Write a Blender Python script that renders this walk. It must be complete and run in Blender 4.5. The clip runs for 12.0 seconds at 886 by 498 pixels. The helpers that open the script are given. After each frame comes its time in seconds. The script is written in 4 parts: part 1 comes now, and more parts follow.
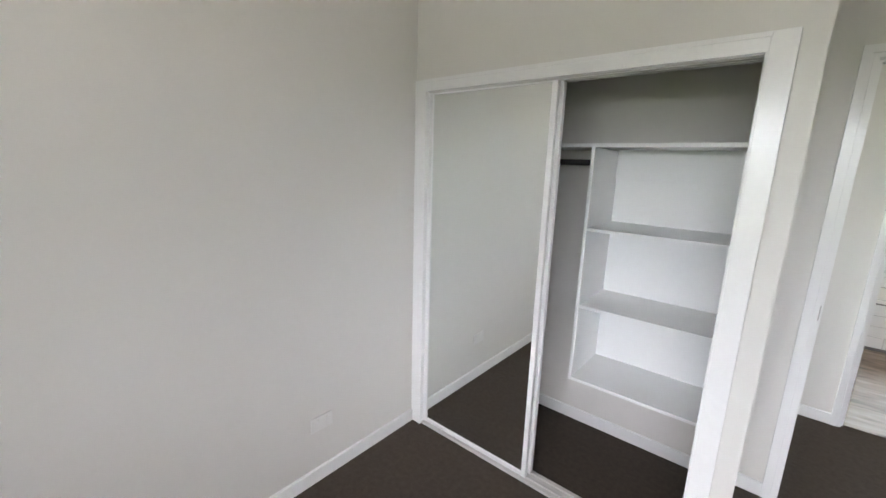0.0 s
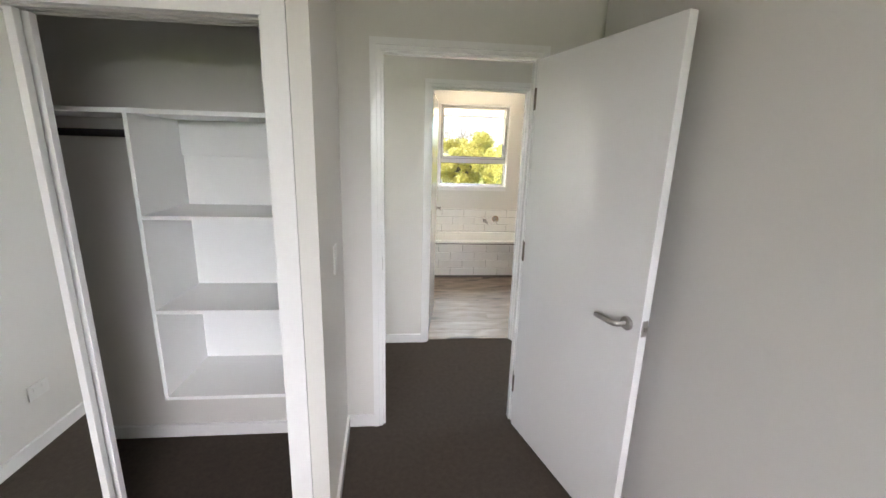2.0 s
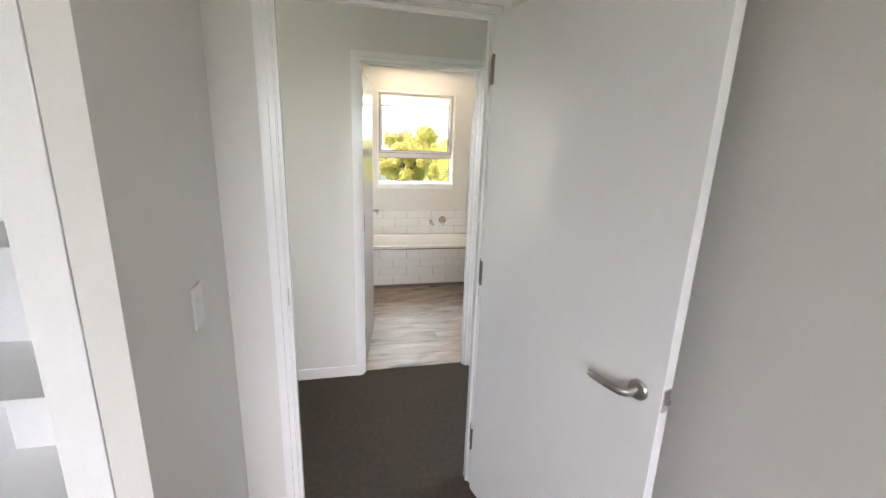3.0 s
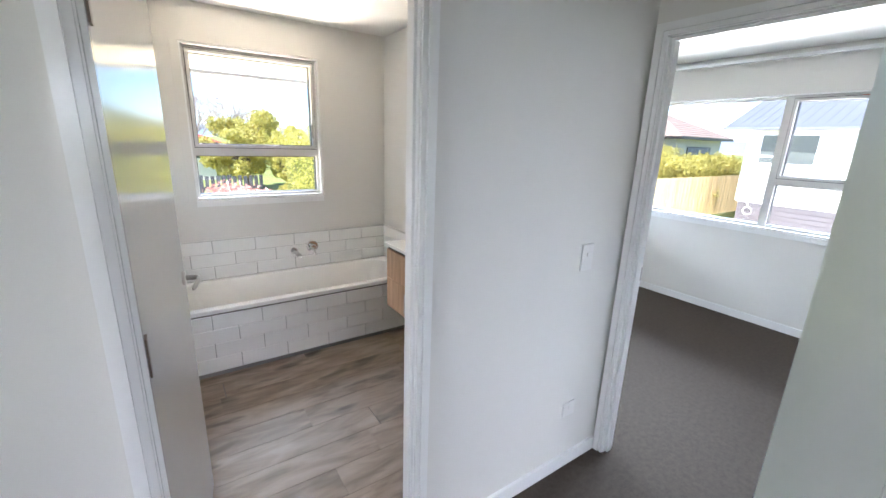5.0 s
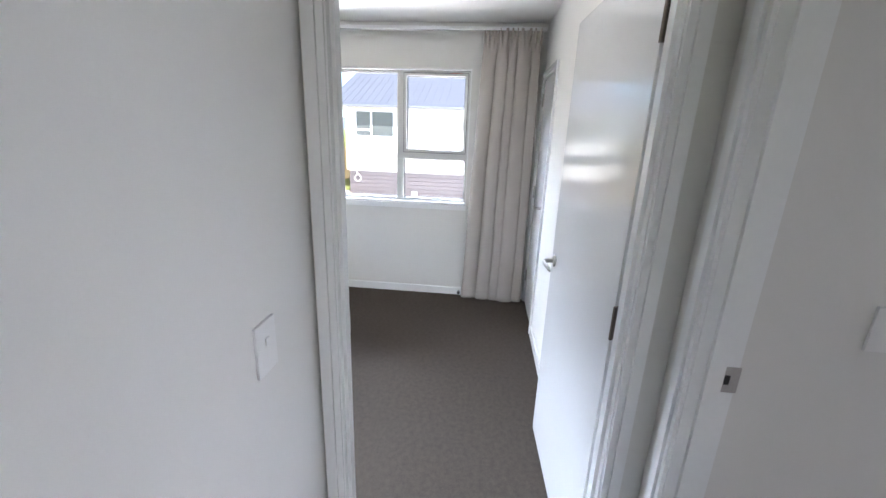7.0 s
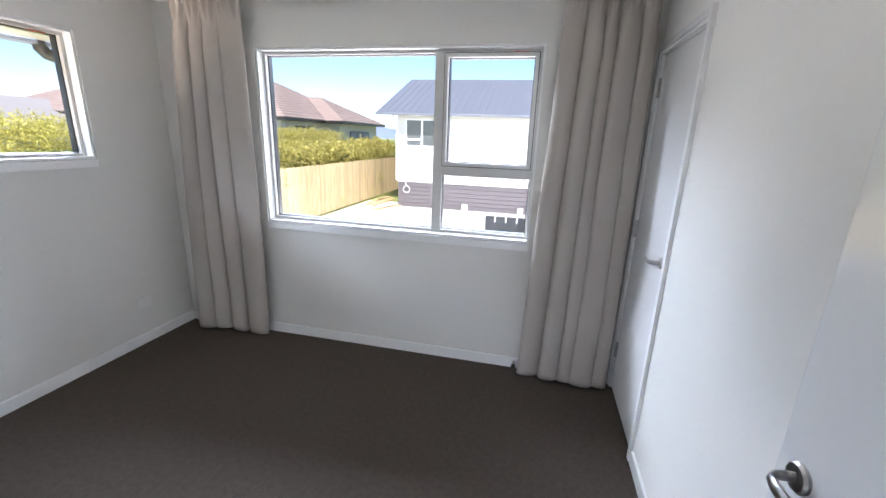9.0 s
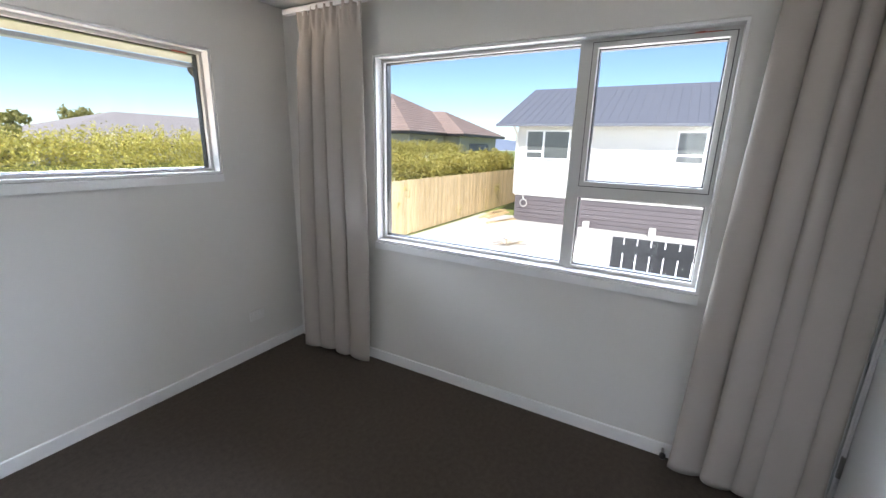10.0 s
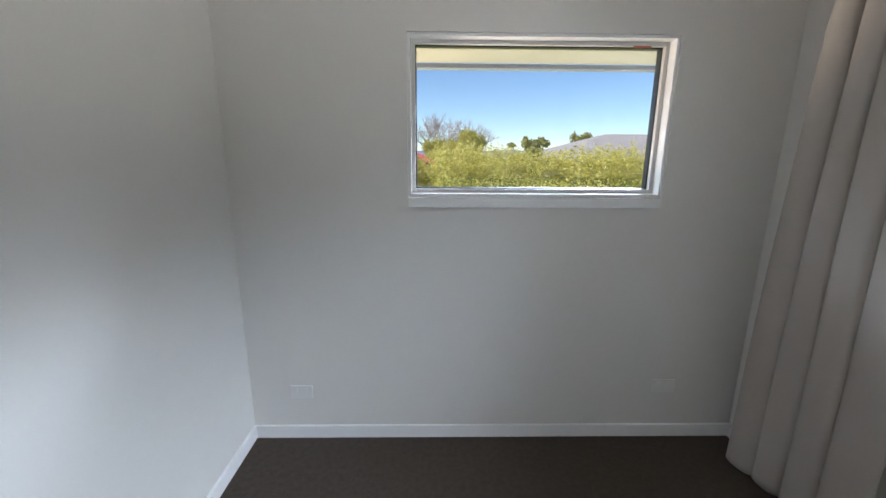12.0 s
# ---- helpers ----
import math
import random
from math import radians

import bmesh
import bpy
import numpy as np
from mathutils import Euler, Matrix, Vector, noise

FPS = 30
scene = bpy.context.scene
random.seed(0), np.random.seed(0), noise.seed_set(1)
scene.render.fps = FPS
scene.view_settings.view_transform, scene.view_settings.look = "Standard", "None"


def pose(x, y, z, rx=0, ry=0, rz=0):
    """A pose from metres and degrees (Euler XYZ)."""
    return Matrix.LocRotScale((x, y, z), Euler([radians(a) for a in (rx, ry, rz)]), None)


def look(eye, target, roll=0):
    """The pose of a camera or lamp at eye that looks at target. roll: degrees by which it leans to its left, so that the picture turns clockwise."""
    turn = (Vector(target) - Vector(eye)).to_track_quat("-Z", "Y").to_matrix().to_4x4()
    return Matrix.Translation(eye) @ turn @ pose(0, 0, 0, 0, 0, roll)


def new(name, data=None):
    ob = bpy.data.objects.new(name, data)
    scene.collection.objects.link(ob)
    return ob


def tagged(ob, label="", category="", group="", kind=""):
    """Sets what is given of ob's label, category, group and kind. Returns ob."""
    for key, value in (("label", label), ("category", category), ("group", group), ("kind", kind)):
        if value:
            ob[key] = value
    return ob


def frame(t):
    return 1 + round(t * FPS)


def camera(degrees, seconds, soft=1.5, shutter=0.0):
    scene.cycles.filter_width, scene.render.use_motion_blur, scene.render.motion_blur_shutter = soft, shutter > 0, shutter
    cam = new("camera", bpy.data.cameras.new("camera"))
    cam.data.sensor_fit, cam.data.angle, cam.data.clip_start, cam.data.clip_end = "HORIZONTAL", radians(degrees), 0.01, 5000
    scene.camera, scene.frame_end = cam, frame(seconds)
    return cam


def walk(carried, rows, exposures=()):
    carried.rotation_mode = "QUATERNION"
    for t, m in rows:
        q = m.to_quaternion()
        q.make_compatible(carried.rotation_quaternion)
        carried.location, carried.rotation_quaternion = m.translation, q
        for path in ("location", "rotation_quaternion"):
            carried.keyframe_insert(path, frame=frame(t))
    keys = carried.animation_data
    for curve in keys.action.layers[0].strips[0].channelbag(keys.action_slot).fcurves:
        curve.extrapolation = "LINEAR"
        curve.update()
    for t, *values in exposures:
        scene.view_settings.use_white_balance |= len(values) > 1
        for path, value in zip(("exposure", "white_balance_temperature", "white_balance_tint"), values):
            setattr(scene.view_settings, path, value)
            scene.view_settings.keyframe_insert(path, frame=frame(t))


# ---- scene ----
cam = camera(95.4, 12.0, shutter=0.06)
PATH = [
    (0, (0.103, -1.614, 1.572), (-1.148, -0.113, 1.145), 1.7),
    (0.5, (0.132, -1.579, 1.572), (-0.647, 0.21, 1.133), 1.2),
    (1, (0.179, -1.555, 1.567), (-0.164, 0.363, 1.116), 1.0),
    (1.5, (0.273, -1.471, 1.559), (0.265, 0.474, 1.093), 1.3),
    (2, (0.41, -1.331, 1.553), (0.604, 0.602, 1.081), 1.7),
    (2.5, (0.493, -1.125, 1.543), (0.849, 0.783, 1.06), 2.1),
    (2.8, (0.531, -0.943, 1.554), (0.938, 0.95, 1.053), 2.2),
    (3, (0.528, -0.785, 1.531), (0.979, 1.103, 1.047), 2.0),
    (3.2, (0.543, -0.621, 1.548), (1.018, 1.256, 1.048), 1.7),
    (4.8, (0.658, 0.602, 1.549), (1.646, 2.267, 1.046), 2.3),
    (5, (0.707, 0.722, 1.567), (1.801, 2.314, 1.049), 2.0),
    (5.5, (0.828, 0.954, 1.589), (2.23, 2.271, 1.044), 1.8),
    (6, (0.984, 1.13, 1.574), (2.687, 2.02, 1.019), 1.8),
    (6.5, (1.167, 1.263, 1.572), (3.044, 1.636, 0.992), 2.0),
    (6.7, (1.275, 1.289, 1.565), (3.173, 1.507, 0.974), 1.9),
    (8.3, (2.282, 1.439, 1.516), (4.203, 1.573, 0.973), 2.2),
    (8.5, (2.367, 1.442, 1.514), (4.282, 1.643, 0.973), 2.0),
    (9, (2.606, 1.45, 1.518), (4.486, 1.878, 0.987), 2.0),
    (9.5, (2.818, 1.525, 1.505), (4.632, 2.19, 0.987), 1.7),
    (10, (3.039, 1.65, 1.523), (4.731, 2.595, 1.029), 1.5),
    (10.5, (3.256, 1.751, 1.528), (4.738, 3.001, 1.038), 1.3),
    (11, (3.455, 1.845, 1.519), (4.588, 3.425, 1.049), 0.9),
    (11.5, (3.54, 2.036, 1.519), (4.178, 3.869, 1.039), 0.8),
    (12, (3.518, 2.193, 1.516), (3.552, 4.141, 1.062), 0.4),
]
EXPOSURES = [(0.0, 1.85, 6250, 10), (0.8, 1.75, 6500, 10), (3.2, 2.0, 6400, 13), (4.8, 1.75, 5800, 13), (5.5, 1.55, 5800, 14), (6.0, 1.43, 5750, 14), (6.5, 1.48, 5950, 15),
             (8.4, 1.38, 5950, 17), (9.0, 1.0, 5950, 17), (9.5, 0.8, 6050, 17), (10.3, 0.5, 6100, 15), (11.2, 0.17, 5850, 12), (12.0, 0.33, 6050, 14)]
walk(cam, [(t, look(eye, target, roll)) for t, eye, target, roll in PATH], EXPOSURES)

# ---------- light ----------
SUN_EL, SUN_AZ = radians(48), radians(254)          # compass bearing the sun stands at (0 = +y, 90 = +x)
world = bpy.data.worlds.new("world")
scene.world = world
world.use_nodes = True
wn = world.node_tree.nodes
wl = world.node_tree.links
wn.clear()
w_out = wn.new("ShaderNodeOutputWorld")
w_bg = wn.new("ShaderNodeBackground")
w_sky = wn.new("ShaderNodeTexSky")
w_sky.sky_type = "NISHITA"
w_sky.sun_disc = False
w_sky.sun_elevation = SUN_EL
w_sky.sun_rotation = SUN_AZ
w_sky.air_density = 1.0
w_sky.dust_density = 0.0
w_sky.altitude = 1500
w_sky.ozone_density = 3.0
w_bg.inputs["Strength"].default_value = 0.13
wl.new(w_sky.outputs[0], w_bg.inputs[0])
wl.new(w_bg.outputs[0], w_out.inputs[0])

sun_data = bpy.data.lights.new("sun", "SUN")
sun_data.energy, sun_data.angle, sun_data.color = 5.0, radians(0.55), (1.0, 0.94, 0.85)
sun = new("sun", sun_data)
sun_from = Vector((math.sin(SUN_AZ) * math.cos(SUN_EL), math.cos(SUN_AZ) * math.cos(SUN_EL), math.sin(SUN_EL)))
sun.matrix_world = look(sun_from * 40, (0, 0, 0))


def window_fill(name, eye, target, wide, high, watts, color, spread=180):
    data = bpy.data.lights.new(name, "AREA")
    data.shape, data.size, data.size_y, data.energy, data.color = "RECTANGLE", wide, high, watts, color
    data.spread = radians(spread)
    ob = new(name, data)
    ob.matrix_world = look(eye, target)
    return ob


# added lamps boost sky light (blue, above) and sunlit-ground bounce (warm), outside the rooms
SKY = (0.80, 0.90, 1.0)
window_fill("sky_fill_south", (1.4, -9.5, 4.4), (1.4, -3.0, 1.5), 13.0, 5.4, 1480, (0.98, 0.93, 0.98))
window_fill("ground_fill_south", (1.4, -5.6, -1.2), (1.4, -3.0, 1.8), 7.0, 3.0, 370, (1.0, 0.90, 0.80))
window_fill("sky_fill_bed_three", (2.6, -3.02, 1.75), (2.5, 0.4, 0.3), 1.65, 0.55, 7, (0.88, 0.94, 1.0), 120)
window_fill("sky_fill_hall", (-1.68, 1.275, 1.35), (-0.68, 2.0, 1.2), 0.6, 1.3, 5, (1.0, 0.93, 0.88), 90)
window_fill("sky_fill_east", (12.0, 2.6, 5.2), (5.1, 2.4, 1.4), 10.0, 2.5, 1850, SKY)
window_fill("ground_fill_east", (8.0, 2.4, -1.2), (5.1, 2.4, 1.8), 6.0, 3.6, 700, (1.0, 0.94, 0.86))
window_fill("sky_fill_north", (6.8, 9.0, 4.0), (3.9, 4.3, 1.4), 4.0, 1.6, 1550, SKY)
window_fill("sky_fill_bath", (0.6, 8.0, 4.0), (1.2, 4.3, 1.5), 3.5, 1.6, 350, SKY)
window_fill("ground_fill_north", (1.33, 5.2, 0.1), (1.33, 4.1, 1.6), 1.6, 0.9, 175, (1.0, 0.83, 0.63))


# ---------- materials ----------
def material(name, color, rough=0.5, metal=0.0, vary=0.06, scale=6.0, fine=120.0, bump=0.1, bump_scale=None, spec=0.5, tint=None, piece=0.0):
    m = bpy.data.materials.new(name)
    m.use_nodes = True
    n, l = m.node_tree.nodes, m.node_tree.links
    b = n["Principled BSDF"]
    b.inputs["Roughness"].default_value = rough
    b.inputs["Metallic"].default_value = metal
    b.inputs["Specular IOR Level"].default_value = spec
    co = n.new("ShaderNodeTexCoord")
    big = n.new("ShaderNodeTexNoise")
    big.inputs["Scale"].default_value, big.inputs["Detail"].default_value = scale, 5
    small = n.new("ShaderNodeTexNoise")
    small.inputs["Scale"].default_value, small.inputs["Detail"].default_value = fine, 3
    for t in (big, small):
        l.new(co.outputs["Object"], t.inputs["Vector"])
    add = n.new("ShaderNodeMath")
    add.operation = "ADD"
    l.new(big.outputs["Fac"], add.inputs[0])
    l.new(small.outputs["Fac"], add.inputs[1])
    ramp = n.new("ShaderNodeMapRange")
    ramp.inputs["From Min"].default_value, ramp.inputs["From Max"].default_value = 0.6, 1.4
    l.new(add.outputs[0], ramp.inputs["Value"])
    mix = n.new("ShaderNodeMix")
    mix.data_type = "RGBA"
    c2 = tint or color
    mix.inputs[6].default_value = (*[max(0, c * (1 - vary)) for c in color], 1)
    mix.inputs[7].default_value = (*[min(1, c * (1 + vary)) for c in c2], 1)
    l.new(ramp.outputs[0], mix.inputs[0])
    last = mix.outputs[2]
    if piece:
        info = n.new("ShaderNodeObjectInfo")
        pr = n.new("ShaderNodeMapRange")
        pr.inputs["To Min"].default_value, pr.inputs["To Max"].default_value = 1 - piece, 1 + piece
        l.new(info.outputs["Random"], pr.inputs["Value"])
        hs = n.new("ShaderNodeHueSaturation")
        l.new(pr.outputs[0], hs.inputs["Value"])
        l.new(last, hs.inputs["Color"])
        last = hs.outputs[0]
    l.new(last, b.inputs["Base Color"])
    if bump:
        bp = n.new("ShaderNodeBump")
        bp.inputs["Strength"].default_value, bp.inputs["Distance"].default_value = bump, 0.002
        src = small
        if bump_scale:
            src = n.new("ShaderNodeTexNoise")
            src.inputs["Scale"].default_value, src.inputs["Detail"].default_value = bump_scale, 4
            l.new(co.outputs["Object"], src.inputs["Vector"])
        l.new(src.outputs["Fac"], bp.inputs["Height"])
        l.new(bp.outputs[0], b.inputs["Normal"])
    return m


def wood(name, dark, light, rough=0.45, along=(1.2, 14, 14), piece=0.15, knots=True):
    m = bpy.data.materials.new(name)
    m.use_nodes = True
    n, l = m.node_tree.nodes, m.node_tree.links
    b = n["Principled BSDF"]
    b.inputs["Roughness"].default_value = rough
    co = n.new("ShaderNodeTexCoord")
    info = n.new("ShaderNodeObjectInfo")
    off = n.new("ShaderNodeVectorMath")
    off.operation = "MULTIPLY_ADD"
    comb = n.new("ShaderNodeCombineXYZ")
    for k in range(3):
        l.new(info.outputs["Random"], comb.inputs[k])
    off.inputs[1].default_value = (9, 7, 5)
    l.new(comb.outputs[0], off.inputs[0])
    l.new(co.outputs["Object"], off.inputs[2])
    mp = n.new("ShaderNodeMapping")
    mp.inputs["Scale"].default_value = along
    l.new(off.outputs[0], mp.inputs["Vector"])
    grain = n.new("ShaderNodeTexNoise")
    grain.inputs["Scale"].default_value, grain.inputs["Detail"].default_value, grain.inputs["Distortion"].default_value = 2.4, 8, 0.6
    l.new(mp.outputs[0], grain.inputs["Vector"])
    ramp = n.new("ShaderNodeValToRGB")
    ramp.color_ramp.elements[0].position, ramp.color_ramp.elements[0].color = 0.3, (*dark, 1)
    ramp.color_ramp.elements[1].position, ramp.color_ramp.elements[1].color = 0.68, (*light, 1)
    l.new(grain.outputs["Fac"], ramp.inputs[0])
    last = ramp.outputs[0]
    if knots:
        blot = n.new("ShaderNodeTexNoise")
        mp2 = n.new("ShaderNodeMapping")
        mp2.inputs["Scale"].default_value = tuple(a * 0.8 for a in along)
        l.new(off.outputs[0], mp2.inputs["Vector"])
        l.new(mp2.outputs[0], blot.inputs["Vector"])
        blot.inputs["Scale"].default_value, blot.inputs["Detail"].default_value = 2.0, 3
        kr = n.new("ShaderNodeMapRange")
        kr.inputs["From Min"].default_value, kr.inputs["From Max"].default_value = 0.57, 0.72
        l.new(blot.outputs["Fac"], kr.inputs["Value"])
        km = n.new("ShaderNodeMix")
        km.data_type = "RGBA"
        km.inputs[7].default_value = (*[c * 0.42 for c in dark], 1)
        l.new(kr.outputs[0], km.inputs[0])
        l.new(last, km.inputs[6])
        last = km.outputs[2]
    hs = n.new("ShaderNodeHueSaturation")
    pr = n.new("ShaderNodeMapRange")
    pr.inputs["To Min"].default_value, pr.inputs["To Max"].default_value = 1 - piece, 1 + piece
    l.new(info.outputs["Random"], pr.inputs["Value"])
    l.new(pr.outputs[0], hs.inputs["Value"])
    l.new(last, hs.inputs["Color"])
    l.new(hs.outputs[0], b.inputs["Base Color"])
    bp = n.new("ShaderNodeBump")
    bp.inputs["Strength"].default_value, bp.inputs["Distance"].default_value = 0.15, 0.002
    l.new(grain.outputs["Fac"], bp.inputs["Height"])
    l.new(bp.outputs[0], b.inputs["Normal"])
    return m


def glass_material():
    m = bpy.data.materials.new("window_glass")
    m.use_nodes = True
    n, l = m.node_tree.nodes, m.node_tree.links
    n.clear()
    out = n.new("ShaderNodeOutputMaterial")
    mix = n.new("ShaderNodeMixShader")
    fres = n.new("ShaderNodeFresnel")
    fres.inputs["IOR"].default_value = 1.35
    clear = n.new("ShaderNodeBsdfTransparent")
    clear.inputs[0].default_value = (0.96, 0.98, 0.97, 1)
    gloss = n.new("ShaderNodeBsdfGlossy")
    gloss.inputs["Roughness"].default_value = 0.02
    l.new(fres.outputs[0], mix.inputs[0])
    l.new(clear.outputs[0], mix.inputs[1])
    l.new(gloss.outputs[0], mix.inputs[2])
    l.new(mix.outputs[0], out.inputs[0])
    return m


def leaf_material(name, color, tint):
    m = bpy.data.materials.new(name)
    m.use_nodes = True
    n, l = m.node_tree.nodes, m.node_tree.links
    b = n["Principled BSDF"]
    b.inputs["Roughness"].default_value = 0.5
    geo = n.new("ShaderNodeNewGeometry")
    mix = n.new("ShaderNodeMix")
    mix.data_type = "RGBA"
    mix.inputs[6].default_value, mix.inputs[7].default_value = (*color, 1), (*tint, 1)
    l.new(geo.outputs["Random Per Island"], mix.inputs[0])
    l.new(mix.outputs[2], b.inputs["Base Color"])
    out = n["Material Output"]
    tr = n.new("ShaderNodeBsdfTranslucent")
    l.new(mix.outputs[2], tr.inputs[0])
    ms = n.new("ShaderNodeMixShader")
    ms.inputs[0].default_value = 0.45
    l.new(b.outputs[0], ms.inputs[1])
    l.new(tr.outputs[0], ms.inputs[2])
    l.new(ms.outputs[0], out.inputs[0])
    return m


WALL = material("wall_paint", (0.70, 0.685, 0.648), 0.55, vary=0.02, scale=1.5, fine=300, bump=0.06, bump_scale=260)
CEIL = material("ceiling_paint", (0.80, 0.79, 0.76), 0.8, vary=0.02, scale=1.5, bump=0.05)
TRIM = material("trim_enamel", (0.84, 0.84, 0.83), 0.2, vary=0.02, scale=3, bump=0.02, fine=60)
DOOR = material("door_enamel", (0.78, 0.78, 0.775), 0.12, vary=0.015, scale=2, bump=0.03, fine=160, spec=0.9)
CARPET = material("carpet_pile", (0.072, 0.059, 0.048), 0.95, vary=0.24, scale=38, fine=150, bump=1.0, bump_scale=330, spec=0.1)
ALU = material("window_aluminium", (0.60, 0.59, 0.565), 0.4, vary=0.03, bump=0.02)
STEEL = material("brushed_steel", (0.42, 0.40, 0.38), 0.28, 1.0, vary=0.08, scale=20, bump=0.03)
HINGE = material("hinge_bronze", (0.16, 0.13, 0.11), 0.4, 0.8, vary=0.15, scale=20, bump=0.03)
CHROME = material("chrome", (0.6, 0.6, 0.6), 0.08, 1.0, vary=0.03, bump=0)
MELAMINE = material("white_melamine", (0.84, 0.85, 0.84), 0.35, vary=0.015, bump=0.01)
DARK = material("dark_metal", (0.035, 0.03, 0.03), 0.4, 0.4, vary=0.1, bump=0.02)
MIRROR = material("mirror_silver", (0.86, 0.89, 0.88), 0.0, 1.0, vary=0.0, bump=0)
PLASTIC = material("white_plastic", (0.74, 0.73, 0.705), 0.3, vary=0.01, bump=0)
TILE = material("white_tile", (0.82, 0.82, 0.80), 0.12, vary=0.015, scale=3, bump=0.03, bump_scale=8, piece=0.02)
GROUT = material("grey_grout", (0.2, 0.19, 0.18), 0.9, vary=0.08)
ACRYLIC = material("bath_acrylic", (0.84, 0.83, 0.80), 0.12, vary=0.01, bump=0)
PLANK = wood("vinyl_plank", (0.17, 0.125, 0.092), (0.335, 0.268, 0.21), 0.45, (1.5, 5.5, 5.5), 0.14)
OAK = wood("oak_veneer", (0.30, 0.17, 0.09), (0.48, 0.30, 0.17), 0.45, (14, 14, 1.2), 0.04, knots=False)
LINEN = material("curtain_linen", (0.44, 0.40, 0.36), 0.9, vary=0.05, scale=3, fine=500, bump=0.5, bump_scale=700, spec=0.1)
GLASS = glass_material()
CONCRETE = material("concrete_drive", (0.55, 0.52, 0.475), 0.9, vary=0.10, scale=0.5, fine=40, bump=0.2)
SLAB = material("older_concrete", (0.40, 0.375, 0.34), 0.9, vary=0.12, scale=0.6, fine=40, bump=0.2)
LAWN = material("lawn_grass", (0.22, 0.26, 0.06), 0.9, vary=0.3, scale=0.8, fine=30, bump=0.6, tint=(0.26, 0.28, 0.08))
PALING = wood("fence_pine", (0.52, 0.36, 0.17), (0.78, 0.60, 0.34), 0.8, (10, 10, 0.8), 0.12, knots=False)
WHITEWALL = material("white_weatherboard", (0.66, 0.64, 0.585), 0.6, vary=0.03, scale=1)
DARKBOARD = material("brown_weatherboard", (0.135, 0.115, 0.118), 0.6, vary=0.12, scale=1.5, piece=0.08)
SLATEROOF = material("blue_grey_steel_roof", (0.165, 0.17, 0.195), 0.5, vary=0.05, scale=0.6)
BROWNTILE = material("brown_roof_tile", (0.33, 0.24, 0.20), 0.75, vary=0.16, scale=1.2, fine=20, piece=0.1)
GREYROOF = material("grey_roof", (0.34, 0.305, 0.285), 0.8, vary=0.1, scale=0.8)
REDROOF = material("red_iron_roof", (0.42, 0.10, 0.06), 0.6, vary=0.1, scale=0.8)
STUCCO = material("grey_stucco", (0.48, 0.45, 0.41), 0.85, vary=0.08, scale=1.2)
CREAM = material("cream_soffit", (0.30, 0.255, 0.195), 0.6, vary=0.03)
PANE = material("far_window_glass", (0.11, 0.12, 0.12), 0.06, vary=0.1, bump=0)
BLACK = material("black_panel", (0.012, 0.012, 0.014), 0.35, vary=0.2, bump=0.02)
GREYFENCE = material("grey_fence_board", (0.075, 0.07, 0.085), 0.8, vary=0.2, piece=0.2)
BARK = material("bark", (0.10, 0.075, 0.055), 0.95, vary=0.3, scale=8, bump=1.0)
HEDGE = leaf_material("hedge_leaves", (0.34, 0.31, 0.06), (0.68, 0.58, 0.17))
TREELEAF = leaf_material("tree_leaves", (0.27, 0.27, 0.08), (0.50, 0.46, 0.16))
REDLEAF = leaf_material("red_leaves", (0.36, 0.14, 0.11), (0.58, 0.30, 0.24))
# dark colour that stands for the shade inside the hedges
CORE = material("hedge_inner_shade", (0.14, 0.14, 0.03), 0.9, vary=0.4, scale=4, fine=30, bump=0.8)
# distance haze is painted into the hills as blue
HILL = material("hazy_far_hill", (0.22, 0.26, 0.34), 1.0, vary=0.1, scale=0.02)
TWIG = material("bare_twig", (0.44, 0.36, 0.33), 0.9, vary=0.2)


# ---------- mesh helpers ----------
def box(bm, x0, y0, z0, x1, y1, z1, bevel=0.0):
    vs = [bm.verts.new(p) for p in ((x0, y0, z0), (x1, y0, z0), (x1, y1, z0), (x0, y1, z0), (x0, y0, z1), (x1, y0, z1), (x1, y1, z1), (x0, y1, z1))]
    fs = [bm.faces.new([vs[i] for i in q]) for q in ((0, 3, 2, 1), (4, 5, 6, 7), (0, 1, 5, 4), (1, 2, 6, 5), (2, 3, 7, 6), (3, 0, 4, 7))]
    if bevel:
        edges = {e for f in fs for e in f.edges}
        bmesh.ops.bevel(bm, geom=list(edges), offset=bevel, segments=2, profile=0.6, affect="EDGES")
    return vs


def boxes(*rows, bevel=0.0):
    bm = bmesh.new()
    for r in rows:
        box(bm, *r, bevel=bevel)
    return bm


def prism(bm, outline, z0, z1):
    low = [bm.verts.new((x, y, z0)) for x, y in outline]
    top = [bm.verts.new((x, y, z1)) for x, y in outline]
    bm.faces.new(low[::-1])
    bm.faces.new(top)
    k = len(outline)
    for i in range(k):
        bm.faces.new((low[i], low[(i + 1) % k], top[(i + 1) % k], top[i]))


